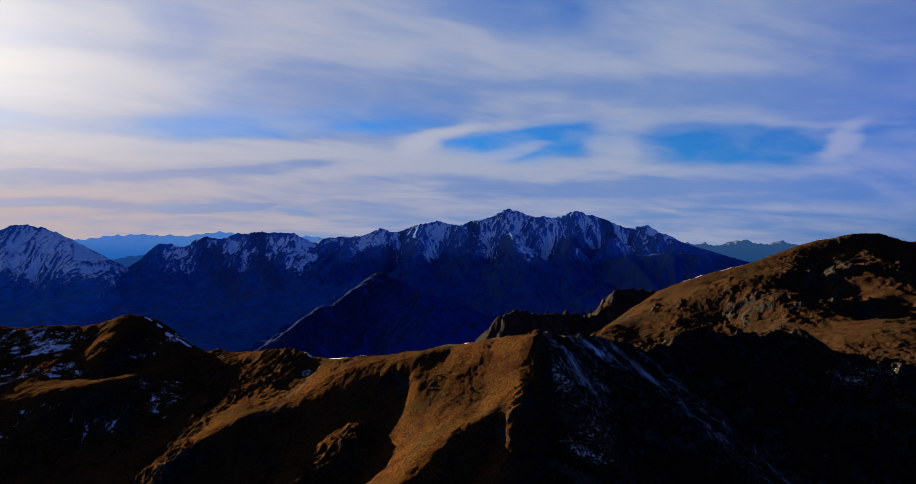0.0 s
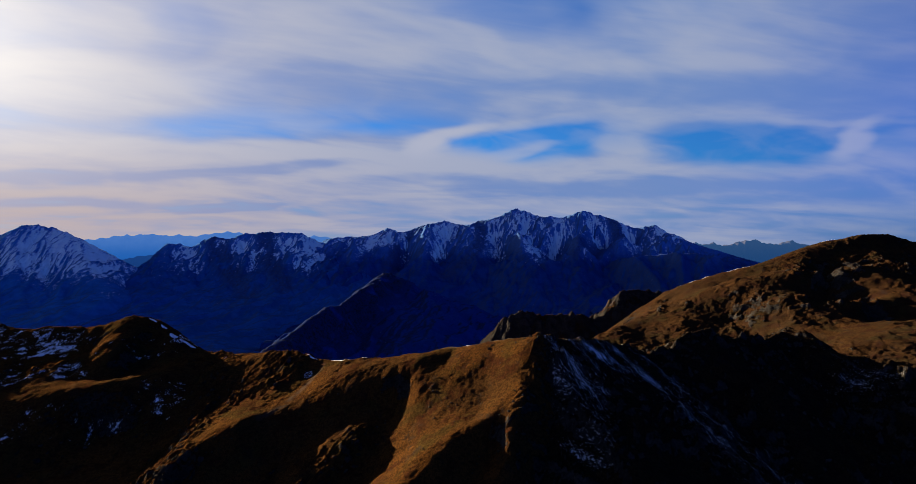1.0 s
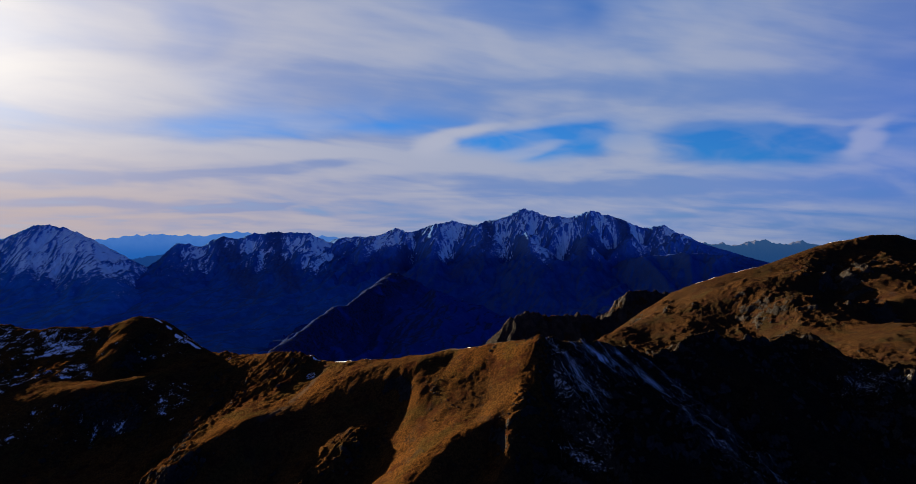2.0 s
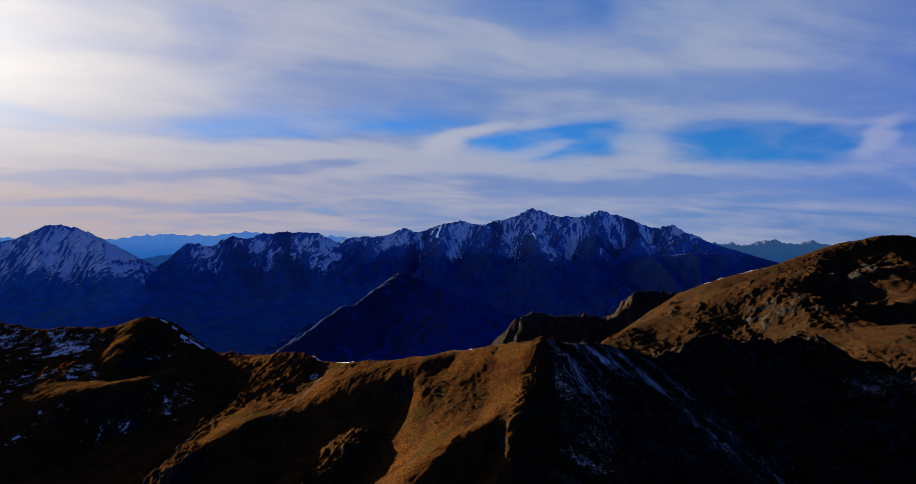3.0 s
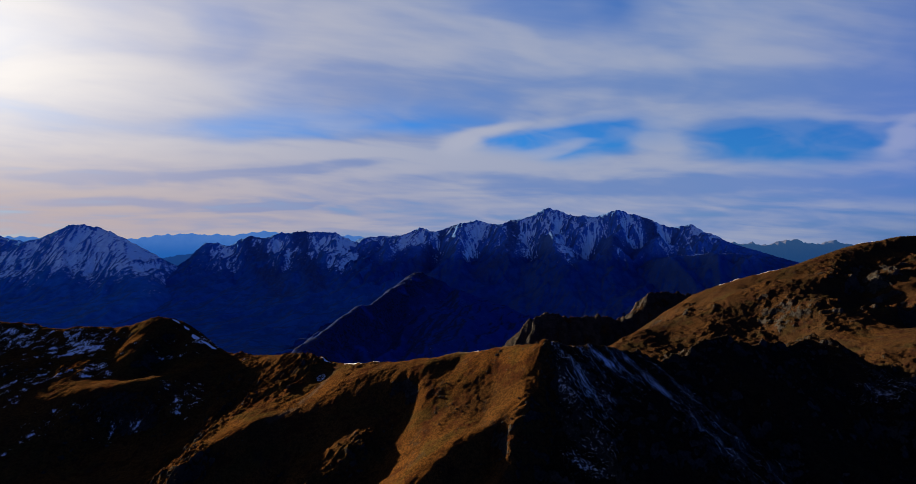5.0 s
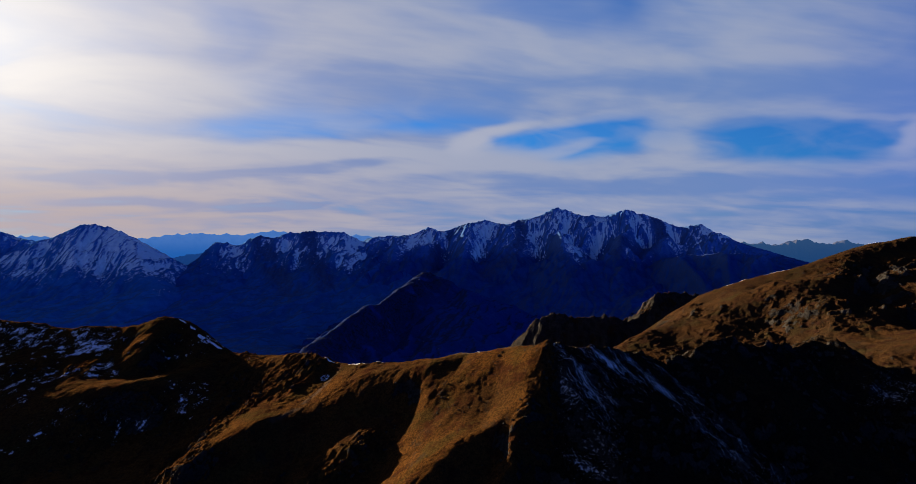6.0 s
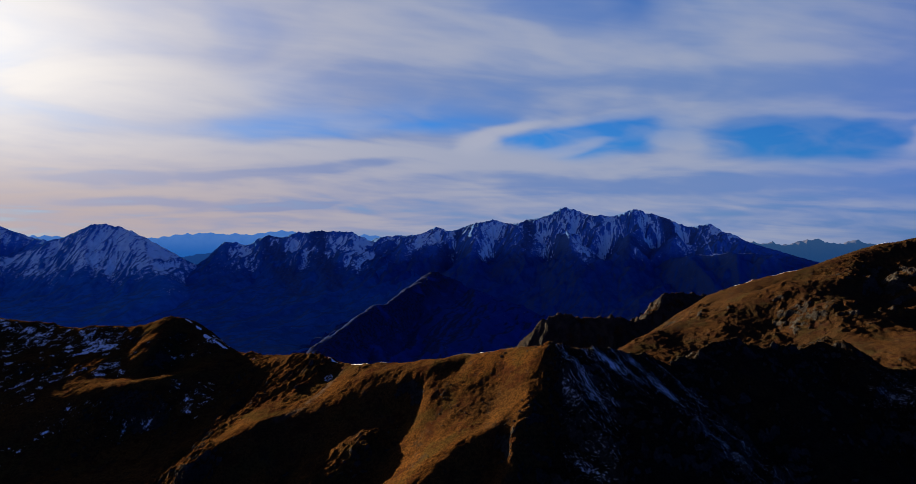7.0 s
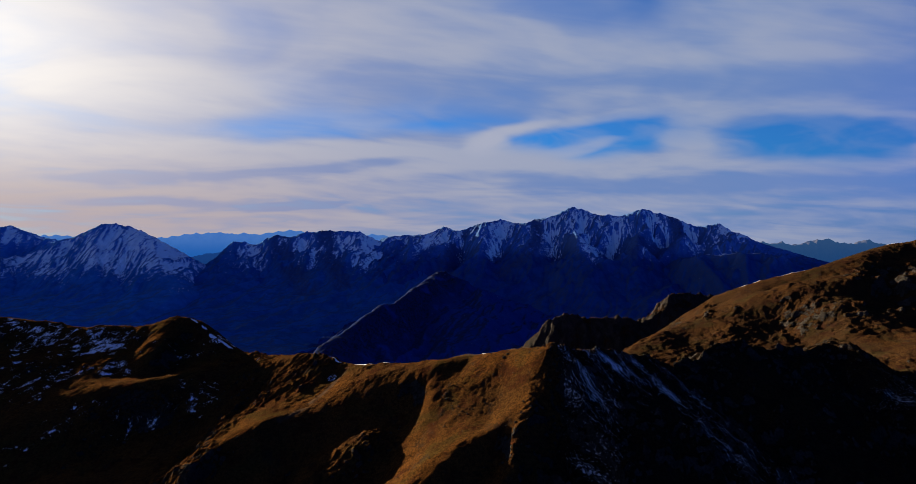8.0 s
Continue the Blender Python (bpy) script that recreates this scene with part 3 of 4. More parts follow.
KNOLL_BEDS = [
    [(-303.9, 611.0, -83.9), (-299.0, 588.0, -105.3), (-300.5, 566.0, -117.1), (-297.9, 545.0, -121.9)],
    [(-613.7, 610.0, -111.0), (-502.1, 612.0, -105.6), (-445.3, 612.0, -101.1), (-381.2, 605.0, -102.8), (-354.8, 603.0, -100.7)],
    [(-563.4, 560.0, -122.7), (-479.4, 553.0, -118.6), (-398.0, 547.0, -115.7), (-357.6, 545.0, -114.3), (-342.5, 550.0, -116.9), (-314.8, 548.0, -118.0)],
    [(-462.8, 460.0, -164.8), (-381.5, 465.0, -153.6), (-342.0, 470.0, -150.9), (-311.4, 480.0, -147.5), (-288.3, 490.0, -148.3), (-256.5, 490.0, -146.0), (-215.5, 470.0, -146.6)],
    [(-220.7, 548.0, -114.9), (-220.5, 512.0, -126.4)],
    [(-760, 380, -215), (-560, 380, -205), (-400, 380, -200), (-250, 390, -180)],
]
DARK_CREST = [(54.6, 417.0, -58.8), (77.9, 428.0, -62.8), (114.2, 446.0, -68.7), (142.2, 470.0, -82.0), (166.4, 490.0, -81.9), (176.8, 500.0, -74.2), (196.9, 510.0, -70.1), (238.6, 540.0, -78.2), (273.0, 570.0, -86.8), (308.6, 598.0, -78.3), (316.5, 590.0, -79.4), (320.1, 560.0, -89.9), (336.9, 545.0, -96.1), (378.4, 520.0, -99.4), (425.1, 500.0, -107.2)]
SNOW_RIB = [(60.4, 417.0, -58.8), (85.2, 425.0, -66.3), (108.9, 425.0, -78.9), (137.1, 421.0, -97.7), (156.4, 405.0, -113.1), (182.0, 380.0, -136.1)]

SPUR_EAST = [(67.3, 412.0, -67.3), (75.5, 395.0, -86.5), (76.6, 365.0, -110.4)]
LEFT_FLANK = [(-190.0, 475.0, -125.0), (-200.0, 445.0, -138.0), (-212.0, 408.0, -152.0)]
TRACK = [(-109.5, 500.0, -97.9), (-112.8, 488.0, -104.6), (-119.5, 470.0, -111.7), (-127.0, 450.0, -119.4), (-139.5, 437.0, -124.1)]
FOOTPATH = [(-15.6, 468.0, -79.5), (2.6, 460.0, -78.1), (15.1, 452.0, -75.1), (27.2, 444.0, -70.9), (46.3, 430.0, -63.1)]


def lay(crest, X, Y, width):
    """How near a place lies to a line, 1 on it and 0 past the width."""
    best = np.full(X.shape, 1e9)
    for (ax, ay, _), (bx, by, _) in zip(crest, crest[1:]):
        ex, ey = bx - ax, by - ay
        t = np.clip(((X - ax) * ex + (Y - ay) * ey) / (ex * ex + ey * ey), 0, 1)
        best = np.minimum(best, np.hypot(X - ax - ex * t, Y - ay - ey * t))
    return 1 - step01(best, 0.25 * width, width) if width < 300 else -best


def build_ridge():
    X, Y = grid(-330, 130, 290, 600, 0.85)
    behind = [(x + 6, y + 50, z - 42) for x, y, z in MAIN_CREST[::2]] + [(x + 12, y + 120, z - 90) for x, y, z in MAIN_CREST[::3]] + [(130, 470, -120)]
    east = [(x + 42, y + 6, z - 34) for x, y, z in SPUR]
    shapes = [MAIN_CREST, SPUR, SHOULDER, RIB, BROW, BANK, FALL]
    H = draped(X, Y, shapes + GULLIES + [MID, APRON] + RIDGE_FOOT + [behind, east], 9.0)
    owner = np.argmax([lay(shape, X, Y, 400.0) for shape in shapes], 0)
    left_bank = step01(-X, 95, 150) * step01(Y, 440, 480)
    knob = np.exp(-((X + 8) / 9) ** 2 - ((Y - 467) / 5) ** 2)
    rocky = np.clip(0.18 + 1.1 * fbm(X / 70, Y / 70, 4, 101) + 0.45 * lay(SPUR[:4], X, Y, 12) + 0.4 * left_bank + 0.7 * lay(RIB[2:], X, Y, 22) + 1.2 * lay(SHOULDER[4:], X, Y, 16) + 0.8 * lay(LEFT_FLANK, X, Y, 34) + 0.4 * knob - 0.9 * lay(SHOULDER[:5], X, Y, 22) - 1.0 * lay(BANK, X, Y, 38) - 0.5 * lay(FALL, X, Y, 40) - 0.6 * lay(APRON, X, Y, 18) - 0.45 * lay(MID, X, Y, 30), 0, 1)
    H, crags = moor_relief(X, Y, H, rocky, 110)
    H = H + 1.0 * knob
    hollow = np.exp(-(((X + 120) / 7) ** 2 + ((Y - 497) / 8) ** 2))
    H = H - 4.5 * hollow
    rock, slope, gx, gy = moor_masks(X, Y, H, rocky, crags, 120, 1.25)
    worn = np.maximum(0.4 * lay(TRACK, X, Y, 4.0), 0.9 * lay(FOOTPATH, X, Y, 3.0))
    worn = worn * step01(fbm(X / 9, Y / 9, 3, 140), -0.5, 0.0)
    snow = 0.75 * step01(hollow, 0.45, 0.8)
    ob = sheet("mountain_ridge", X, Y, H, MOOR, {"rock": rock, "snow": snow, "worn": worn}, -235, owner, ["crest", "spur", "shoulder", "rib", "brow", "bank", "slope"])
    tagged(ob, "brown autumn grass ridge with broken rock and shaded gullies", "mountain ridge")


def build_knoll():
    X, Y = grid(-760, -150, 380, 740, 1.7)
    behind = [(x, y + 60, z - 48) for x, y, z in KNOLL_CREST[::2]]
    beyond = [(x, y + 120, z - 90) for x, y, z in KNOLL_CREST[::3]]
    shapes = [KNOLL_CREST, BENCH, KNOLL_RIB, KNOLL_SPUR]
    H = draped(X, Y, shapes + KNOLL_BEDS + [behind, beyond], 12.0)
    owner = np.argmax([lay(shape, X, Y, 400.0) for shape in shapes], 0)
    rocky = np.clip(0.3 + 1.1 * fbm(X / 90, Y / 90, 4, 201), 0, 1)
    H, crags = moor_relief(X, Y, H, rocky, 210)
    rock, slope, gx, gy = moor_masks(X, Y, H, rocky, crags, 220)
    west = step01(-X, 330, 420) * step01(Y, 500, 540)
    patch = 0.32 * np.exp(-((X + 255) / 50) ** 2 - ((Y - 495) / 26) ** 2) + 0.38 * np.exp(-((X + 405) / 55) ** 2 - ((Y - 605) / 30) ** 2) + 0.3 * np.exp(-((X + 365) / 50) ** 2 - ((Y - 550) / 14) ** 2) + 0.35 * np.exp(-((X + 245) / 20) ** 2 - ((Y - 598) / 12) ** 2) - 0.15 * step01(500 - Y, 0, 30) * step01(-X, 270, 300)
    snow = np.clip(0.37 + 0.85 * patch + 0.10 * west + 0.45 * fbm(X / 50, Y / 50, 4, 230, 0.6) + 0.5 * fbm(X / 11, Y / 7, 3, 235, 0.7) - 0.3 * lay(BENCH[2:6], X, Y, 14) - 0.3 * lay(KNOLL_SPUR, X, Y, 30) - 0.25 * lay(KNOLL_RIB, X, Y, 26), 0, 1)
    sunny = (SUN.z - gx * SUN.x - gy * SUN.y) / np.sqrt(1 + gx * gx + gy * gy)
    snow = snow * (1 - 0.9 * step01(smooth(sunny, 2), 0.0, 0.16))
    ob = sheet("grassy_knoll", X, Y, H, MOOR, {"rock": rock, "snow": snow, "worn": 0 * X}, -250, owner, ["crest", "bench", "rib", "spur"])
    tagged(ob, "rounded brown knoll with thin patches of old snow", "hill")


def build_dark_ridge():
    X, Y = grid(40, 560, 220, 700, 1.6)
    lines = [(DARK_CREST, 0.6, (0.6, 0.36), 300, 4.0), (SNOW_RIB, 0.45, 0.7, 300, 3.0)]
    H, way, owner = massing(X, Y, lines, 3.0)
    rocky = np.clip(0.7 + 0.8 * fbm(X / 90, Y / 90, 4, 301), 0, 1)
    H, crags = moor_relief(X, Y, H, rocky, 310, 1.5)
    rock, slope, gx, gy = moor_masks(X, Y, H, rocky, crags, 320)
    east = np.exp(-(((X - 330) / 60) ** 2 + ((Y - 520) / 40) ** 2))
    lines = [0.68 * lay(SNOW_RIB[1:5], X, Y, 9), 0.565 * lay(SNOW_RIB[1:], X, Y, 60), 0.60 * lay(SPUR_EAST, X, Y, 42), 0.62 * east]
    snow = np.clip(np.max(lines, 0) + 0.28 * fbm((X - 0.7 * Y) / 45, (0.7 * X + Y) / 10, 4, 330), 0, 1)
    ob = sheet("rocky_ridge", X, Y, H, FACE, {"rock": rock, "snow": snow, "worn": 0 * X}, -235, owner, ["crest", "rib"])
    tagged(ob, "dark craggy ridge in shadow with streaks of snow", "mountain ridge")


build_ridge()
build_knoll()
build_dark_ridge()

# ---- the hill beyond ----
HILL_CREST = [(346.4, 1085.0, -83.6), (410.0, 1062.0, -56.2), (481.0, 1045.0, -35.9), (556.8, 1060.0, -12.8), (617.4, 1080.0, 2.0), (676.8, 1095.0, 7.2), (727.6, 1095.0, 4.2), (751.2, 1085.0, -2.0), (782.2, 1075.0, -3.0), (932.4, 1040.0, -10.6), (1035.7, 1000.0, -33.4)]
HILL_EDGE = [(346.4, 1085.0, -83.6), (279.7, 985.0, -116.1), (230.7, 945.0, -125.4), (184.8, 905.0, -139.4)]
HILL_BROW = [(337.1, 1032.0, -95.8), (374.8, 985.0, -74.0), (430.4, 993.0, -54.4), (494.1, 975.0, -43.4), (557.1, 938.0, -41.8), (634.6, 955.0, -31.9), (698.5, 960.0, -36.5), (799.1, 940.0, -48.9)]
HILL_STEP = [(315.2, 908.0, -117.1), (384.3, 908.0, -112.9), (420.2, 902.0, -92.1), (444.1, 878.0, -78.2), (486.5, 858.0, -84.4), (531.5, 846.0, -73.8), (596.4, 850.0, -67.8), (679.1, 845.0, -75.3)]
HILL_BENCH = [(260.4, 920.0, -131.5), (314.2, 855.0, -135.7), (389.0, 845.0, -128.6), (430.3, 825.0, -106.4), (474.8, 792.0, -104.4), (504.0, 778.0, -96.8), (560.3, 770.0, -93.6), (650.3, 765.0, -96.6)]
HILL_GULLY = [(563.4, 1010.0, -35.6), (538.9, 935.0, -67.7), (536.5, 868.0, -95.1), (542.4, 805.0, -113.6)]
HILL_FOOT = [
    [(162.3, 870.0, -153.4), (241.9, 825.0, -150.1), (305.0, 790.0, -146.6), (373.1, 750.0, -133.6), (426.2, 700.0, -116.9), (471.3, 690.0, -107.6), (515.0, 680.0, -101.0), (609.6, 680.0, -98.5)],
    [(124.1, 760.0, -187.6), (234.4, 690.0, -176.7), (330.9, 630.0, -155.5), (454.4, 600.0, -131.4)],
]
CRAG_CREST = [(18.2, 1215.0, -209.3), (36.1, 1213.0, -189.6), (57.3, 1211.0, -166.7), (73.9, 1209.0, -149.5), (91.5, 1206.0, -140.1), (114.5, 1203.0, -136.2), (152.4, 1197.0, -136.4), (184.5, 1192.0, -138.8), (202.3, 1188.0, -133.9), (221.7, 1188.0, -135.9), (247.8, 1200.0, -146.0), (268.7, 1212.0, -140.7), (285.1, 1222.0, -129.5), (297.3, 1232.0, -113.6), (308.0, 1240.0, -98.4), (331.9, 1255.0, -95.0), (366.6, 1275.0, -97.6), (395.0, 1290.0, -103.4), (443.8, 1305.0, -118.7)]


def build_hill():
    X, Y = grid(150, 880, 600, 1160, 1.7)
    behind = [(x, y + 50, z - 40) for x, y, z in HILL_CREST[::2]] + [(x, y + 110, z - 95) for x, y, z in HILL_CREST[::3]]
    front = [(x, y - 45, z - (12.5 if x < 590 else 15)) for x, y, z in HILL_CREST[1:]] + [(x, y - 90, z - (25 if x < 590 else 29)) for x, y, z in HILL_CREST[4:]]
    bed = [(x, y, z - 5) for x, y, z in HILL_GULLY]
    outside = [(x - 30, y + 45, z - 34) for x, y, z in HILL_EDGE[1:]] + [(x - 70, y + 110, z - 90) for x, y, z in HILL_EDGE]
    shapes = [HILL_CREST, HILL_BROW, HILL_STEP, HILL_BENCH, HILL_EDGE]
    H = draped(X, Y, shapes + HILL_FOOT + [behind, front, outside, bed], 22.0, 9.0)
    owner = np.argmax([lay(shape, X, Y, 400.0) for shape in shapes], 0)
    way = -lay(HILL_CREST, X, Y, 400.0)
    rocky = np.clip(0.30 + 1.2 * fbm(X / 90, Y / 90, 4, 401) + 0.35 * lay(HILL_STEP[1:], X, Y, 45) + 0.35 * step01(X, 540, 640), 0, 1) * step01(way, 3, 25)
    for cx, cy, rx, ry, much in ((345, 955, 38, 26, 0.6), (310, 912, 34, 16, 0.6), (418, 932, 32, 34, 0.8), (560, 985, 95, 50, 0.7), (500, 860, 45, 25, 0.5), (400, 1010, 60, 26, -0.7), (470, 1000, 50, 25, -0.5), (430, 850, 30, 18, -0.4)):
        rocky = np.clip(rocky + much * np.exp(-((X - cx) / rx) ** 2 - ((Y - cy) / ry) ** 2), 0, 1)
    H = H + rocky * 2.6 * np.maximum(ridged((X + 9 * fbm(X / 30, Y / 30, 3, 406)) / 20, Y / 24, 4, 407, 0.6), -0.18)
    H = H + 5.5 * step01(way, 10, 60) * (0.35 + 0.65 * step01(X, 420, 560)) * ridged((X + 0.4 * Y) / 95, Y / 120, 3, 405)
    H, crags = moor_relief(X, Y, H, rocky, 410, 0.8, 0.55)
    rock, slope, gx, gy = moor_masks(X, Y, H, rocky, crags, 420)
    ob = sheet("rocky_hill", X, Y, H, HILL_MOOR, {"rock": rock, "snow": 0 * X, "worn": 0 * X}, -330, owner, ["crest", "brow", "step", "bench", "edge"])
    tagged(ob, "broad brown hill with rocky outcrops and a snow rim", "hill")


def build_crags():
    X, Y = grid(-60, 470, 980, 1440, 1.9)
    H, way = ridge(X, Y, CRAG_CREST, 0.8, 1.05, 300, 0.3)
    H = H + 10.0 * step01(way, 2, 30) * ridged((X - 0.5 * Y) / 34, Y / 90, 4, 505)
    rocky = np.clip(0.9 + 0.5 * fbm(X / 90, Y / 90, 4, 501), 0, 1)
    H, crags = moor_relief(X, Y, H, rocky, 510, 1.7)
    H = H + 2.2 * ridged(X / 13, Y / 17, 4, 515, 0.6)
    rock, slope, gx, gy = moor_masks(X, Y, H, rocky, crags, 520, 0.4)
    ob = sheet("crag_ridge", X, Y, H, MOOR, {"rock": rock, "snow": 0 * X, "worn": 0 * X}, -400)
    tagged(ob, "jagged grey rock ridge behind the saddle", "mountain ridge")


build_hill()
build_crags()

# ---- the high mountains ----
PYRAMID = [
    [(-763, 2350, -408), (-705, 2450, -371), (-652, 2600, -319), (-618, 2750, -289), (-567, 2800, -281), (-507, 3200, -223), (-442, 3500, -167)],
    [(-442, 3500, -167), (-330, 3520, -220), (-198, 3500, -283), (-36, 3480, -327), (186, 3400, -411), (365, 3300, -475)],
    [(-442, 3500, -167), (-319, 3050, -312), (-193, 2600, -422)],
]
PYRAMID_BEDS = [
    [(-1003, 2700, -514), (-916, 2900, -498), (-808, 3100, -475), (-718, 3500, -423), (-639, 3800, -371)],
    [(-554, 2300, -480), (-492, 2650, -430), (-432, 2900, -364)],
    [(-1122, 2200, -541), (-1158, 2600, -543), (-1190, 3200, -550), (-1137, 3700, -568)],
    [(-427, 2100, -555), (-124, 2250, -511), (96, 2600, -495), (322, 2900, -498)],
    [(-439, 3900, -381), (-295, 3900, -472), (66, 3800, -513), (408, 3700, -602)],
]
PYRAMID_BEDS += [[(x - 15, y + 18, z - 30) for x, y, z in PYRAMID[0][:-1]], [(x - 45, y + 55, z - 75) for x, y, z in PYRAMID[0][:-1]], [(x - 130, y + 170, z - 190) for x, y, z in PYRAMID[0]]]
LEFT_PEAK = [
    [(-4157, 4300, -341), (-3718, 4300, -161), (-3498, 4300, -42), (-3374, 4320, 10), (-3269, 4340, 35), (-3156, 4350, 87), (-3055, 4350, 119), (-2974, 4350, 123), (-2873, 4350, 107), (-2766, 4340, 67), (-2633, 4320, 10), (-2481, 4300, -61), (-2330, 4280, -133), (-2240, 4260, -172), (-2131, 4240, -277)],
    [(-3095, 4350, 111), (-3071, 4180, -21), (-2934, 4020, -151), (-2774, 3850, -269)],
    [(-2846, 4340, 91), (-2656, 4180, -33), (-2531, 4050, -140), (-2322, 3900, -237), (-2070, 3650, -357)],
    [(-3498, 4300, -42), (-3426, 4050, -208), (-3241, 3750, -367)],
]
LEFT_BEDS = [
    [(-2933, 4290, 58), (-2824, 4160, -59), (-2678, 4000, -206), (-2425, 3700, -362)],
    [(-3280, 4250, -41), (-3163, 4050, -189), (-2985, 3800, -336)],
    [(-2423, 4200, -138), (-2223, 4050, -246), (-1997, 3800, -371)],
    [(-1522, 2900, -606), (-1703, 3300, -598), (-1927, 3800, -513), (-2111, 4200, -411)],
    [(-2628, 2400, -612), (-2071, 2400, -612), (-1514, 2400, -612), (-1247, 2400, -612)],
    [(-3148, 3000, -460), (-2591, 3000, -474), (-2173, 3000, -488), (-1839, 3000, -488), (-1584, 3100, -446)],
]
OUTER_PEAK = [[(-5192, 4365, 39), (-4463, 4446, 68), (-4088, 4487, 69), (-3956, 4502, 111), (-3822, 4517, 53), (-3668, 4534, 11), (-3435, 4559, -65), (-3160, 4590, -151)]]
OUTER_BEDS = [[(-4638, 3900, -381), (-3733, 3900, -381), (-3009, 3900, -381)]]
JAGGED = [
    [(-2427, 4420, -330), (-2299, 4450, -188), (-2222, 4460, -105), (-2136, 4480, -6), (-2049, 4490, -14), (-1987, 4490, -43), (-1887, 4500, 15), (-1803, 4500, 40), (-1740, 4500, 23), (-1640, 4510, 44), (-1577, 4510, 65), (-1392, 4520, 74), (-1182, 4520, 69), (-1090, 4520, 15), (-998, 4540, -10)],
    [(-1434, 4520, 74), (-1389, 4380, -63), (-1300, 4250, -159), (-1156, 4000, -280)],
    [(-1803, 4500, 40), (-1694, 4350, -103), (-1527, 4150, -233), (-1344, 3900, -345)],
    [(-2136, 4480, -6), (-2074, 4300, -141), (-1979, 4050, -283)],
]
JAGGED_BEDS = [
    [(-1249, 4460, 11), (-1175, 4340, -102), (-1078, 4200, -216), (-1063, 3800, -371)],
    [(-1566, 4420, -43), (-1494, 4220, -197), (-1207, 3600, -419)],
    [(-1926, 4400, -104), (-1791, 4180, -254), (-1491, 3600, -419)],
    [(-1067, 4480, -43), (-934, 4380, -128), (-805, 4260, -199), (-720, 4050, -283), (-760, 3700, -430)],
    [(-1264, 2350, -600), (-981, 2350, -600), (-654, 2350, -600), (-417, 2500, -638)],
    [(-938, 3150, -576), (-775, 3200, -598), (-646, 3300, -586)],
    [(-1533, 3000, -488), (-1212, 2900, -498), (-910, 2800, -512), (-689, 2850, -564), (-503, 3000, -571)],
]
MASSIF_CREST = [(-1032, 4600, 11), (-951, 4620, 24), (-785, 4650, 37), (-678, 4660, 46), (-581, 4680, 107), (-486, 4680, 72), (-399, 4680, 94), (-269, 4690, 137), (-160, 4690, 159), (-73, 4700, 133), (36, 4700, 124), (101, 4700, 159), (210, 4700, 172), (297, 4700, 216), (376, 4700, 255), (450, 4700, 229), (536, 4690, 194), (623, 4690, 181), (687, 4680, 172), (772, 4670, 197)]
MASSIF_EAST = [(772, 4670, 197), (879, 4660, 227), (985, 4650, 201), (1112, 4640, 149), (1236, 4620, 101), (1297, 4610, 109), (1388, 4600, 130), (1459, 4580, 70), (1558, 4560, 11), (1636, 4540, -27), (1755, 4520, -73), (1935, 4500, -127)]
MASSIF_SPURS = [
    [(-581, 4700, 110), (-631, 4588, 35), (-676, 4460, -49), (-716, 4324, -136)],
    [(-295, 4700, 128), (-398, 4624, 48), (-481, 4476, -57), (-528, 4292, -175), (-535, 4128, -276)],
    [(-177, 4700, 158), (-234, 4544, 56), (-285, 4372, -56), (-311, 4188, -170), (-317, 4020, -275)],
    [(93, 4700, 162), (121, 4568, 77), (106, 4440, -3), (52, 4336, -75), (-16, 4256, -140), (-144, 4196, -228)],
    [(106, 4480, -3), (131, 4316, -106), (165, 4140, -216), (196, 3980, -318)],
]
MASSIF_EAST_SPURS = [
    [(364, 4402, 71), (377, 4266, -14), (413, 4114, -112), (414, 3934, -223)],
    [(819, 4640, 219), (740, 4648, 177), (673, 4564, 111), (591, 4504, 47), (513, 4396, -35), (536, 4224, -142)],
    [(865, 4640, 223), (870, 4468, 117), (793, 4352, 30), (730, 4236, -52), (649, 4080, -163), (585, 3900, -281)],
    [(1071, 4640, 168), (1121, 4500, 76), (1013, 4400, -14), (906, 4380, -82), (796, 4344, -154), (704, 4192, -264)],
    [(1388, 4600, 128), (1326, 4512, 48), (1213, 4392, -54), (1106, 4280, -150), (997, 4144, -259)],
]
MASSIF_GULLIES = [
    [(-426, 4690, 93), (-424, 4586, -8), (-435, 4478, -112), (-434, 4354, -230)],
    [(-85, 4690, 132), (-104, 4590, 35), (-156, 4506, -57), (-192, 4394, -170)],
    [(292, 4690, 179), (264, 4578, 69), (263, 4466, -36), (275, 4330, -166)],
    [(447, 4690, 170), (470, 4574, 56), (488, 4470, -44), (515, 4342, -166)],
    [(760, 4640, 125), (685, 4560, 23), (628, 4472, -76), (613, 4336, -206)],
    [(954, 4640, 159), (982, 4536, 56), (895, 4552, -19), (836, 4500, -93)],
    [(1238, 4640, 108), (1211, 4536, 6), (1104, 4516, -97), (993, 4472, -211)],
]
MASSIF_FEET = [
    [(-1108, 3400, -711), (-799, 3300, -690), (-493, 3300, -629), (58, 3300, -629)],
    [(-569, 3800, -442), (-104, 3600, -485), (321, 3500, -504), (691, 3400, -458), (1101, 3500, -374), (1644, 3700, -293)],
]
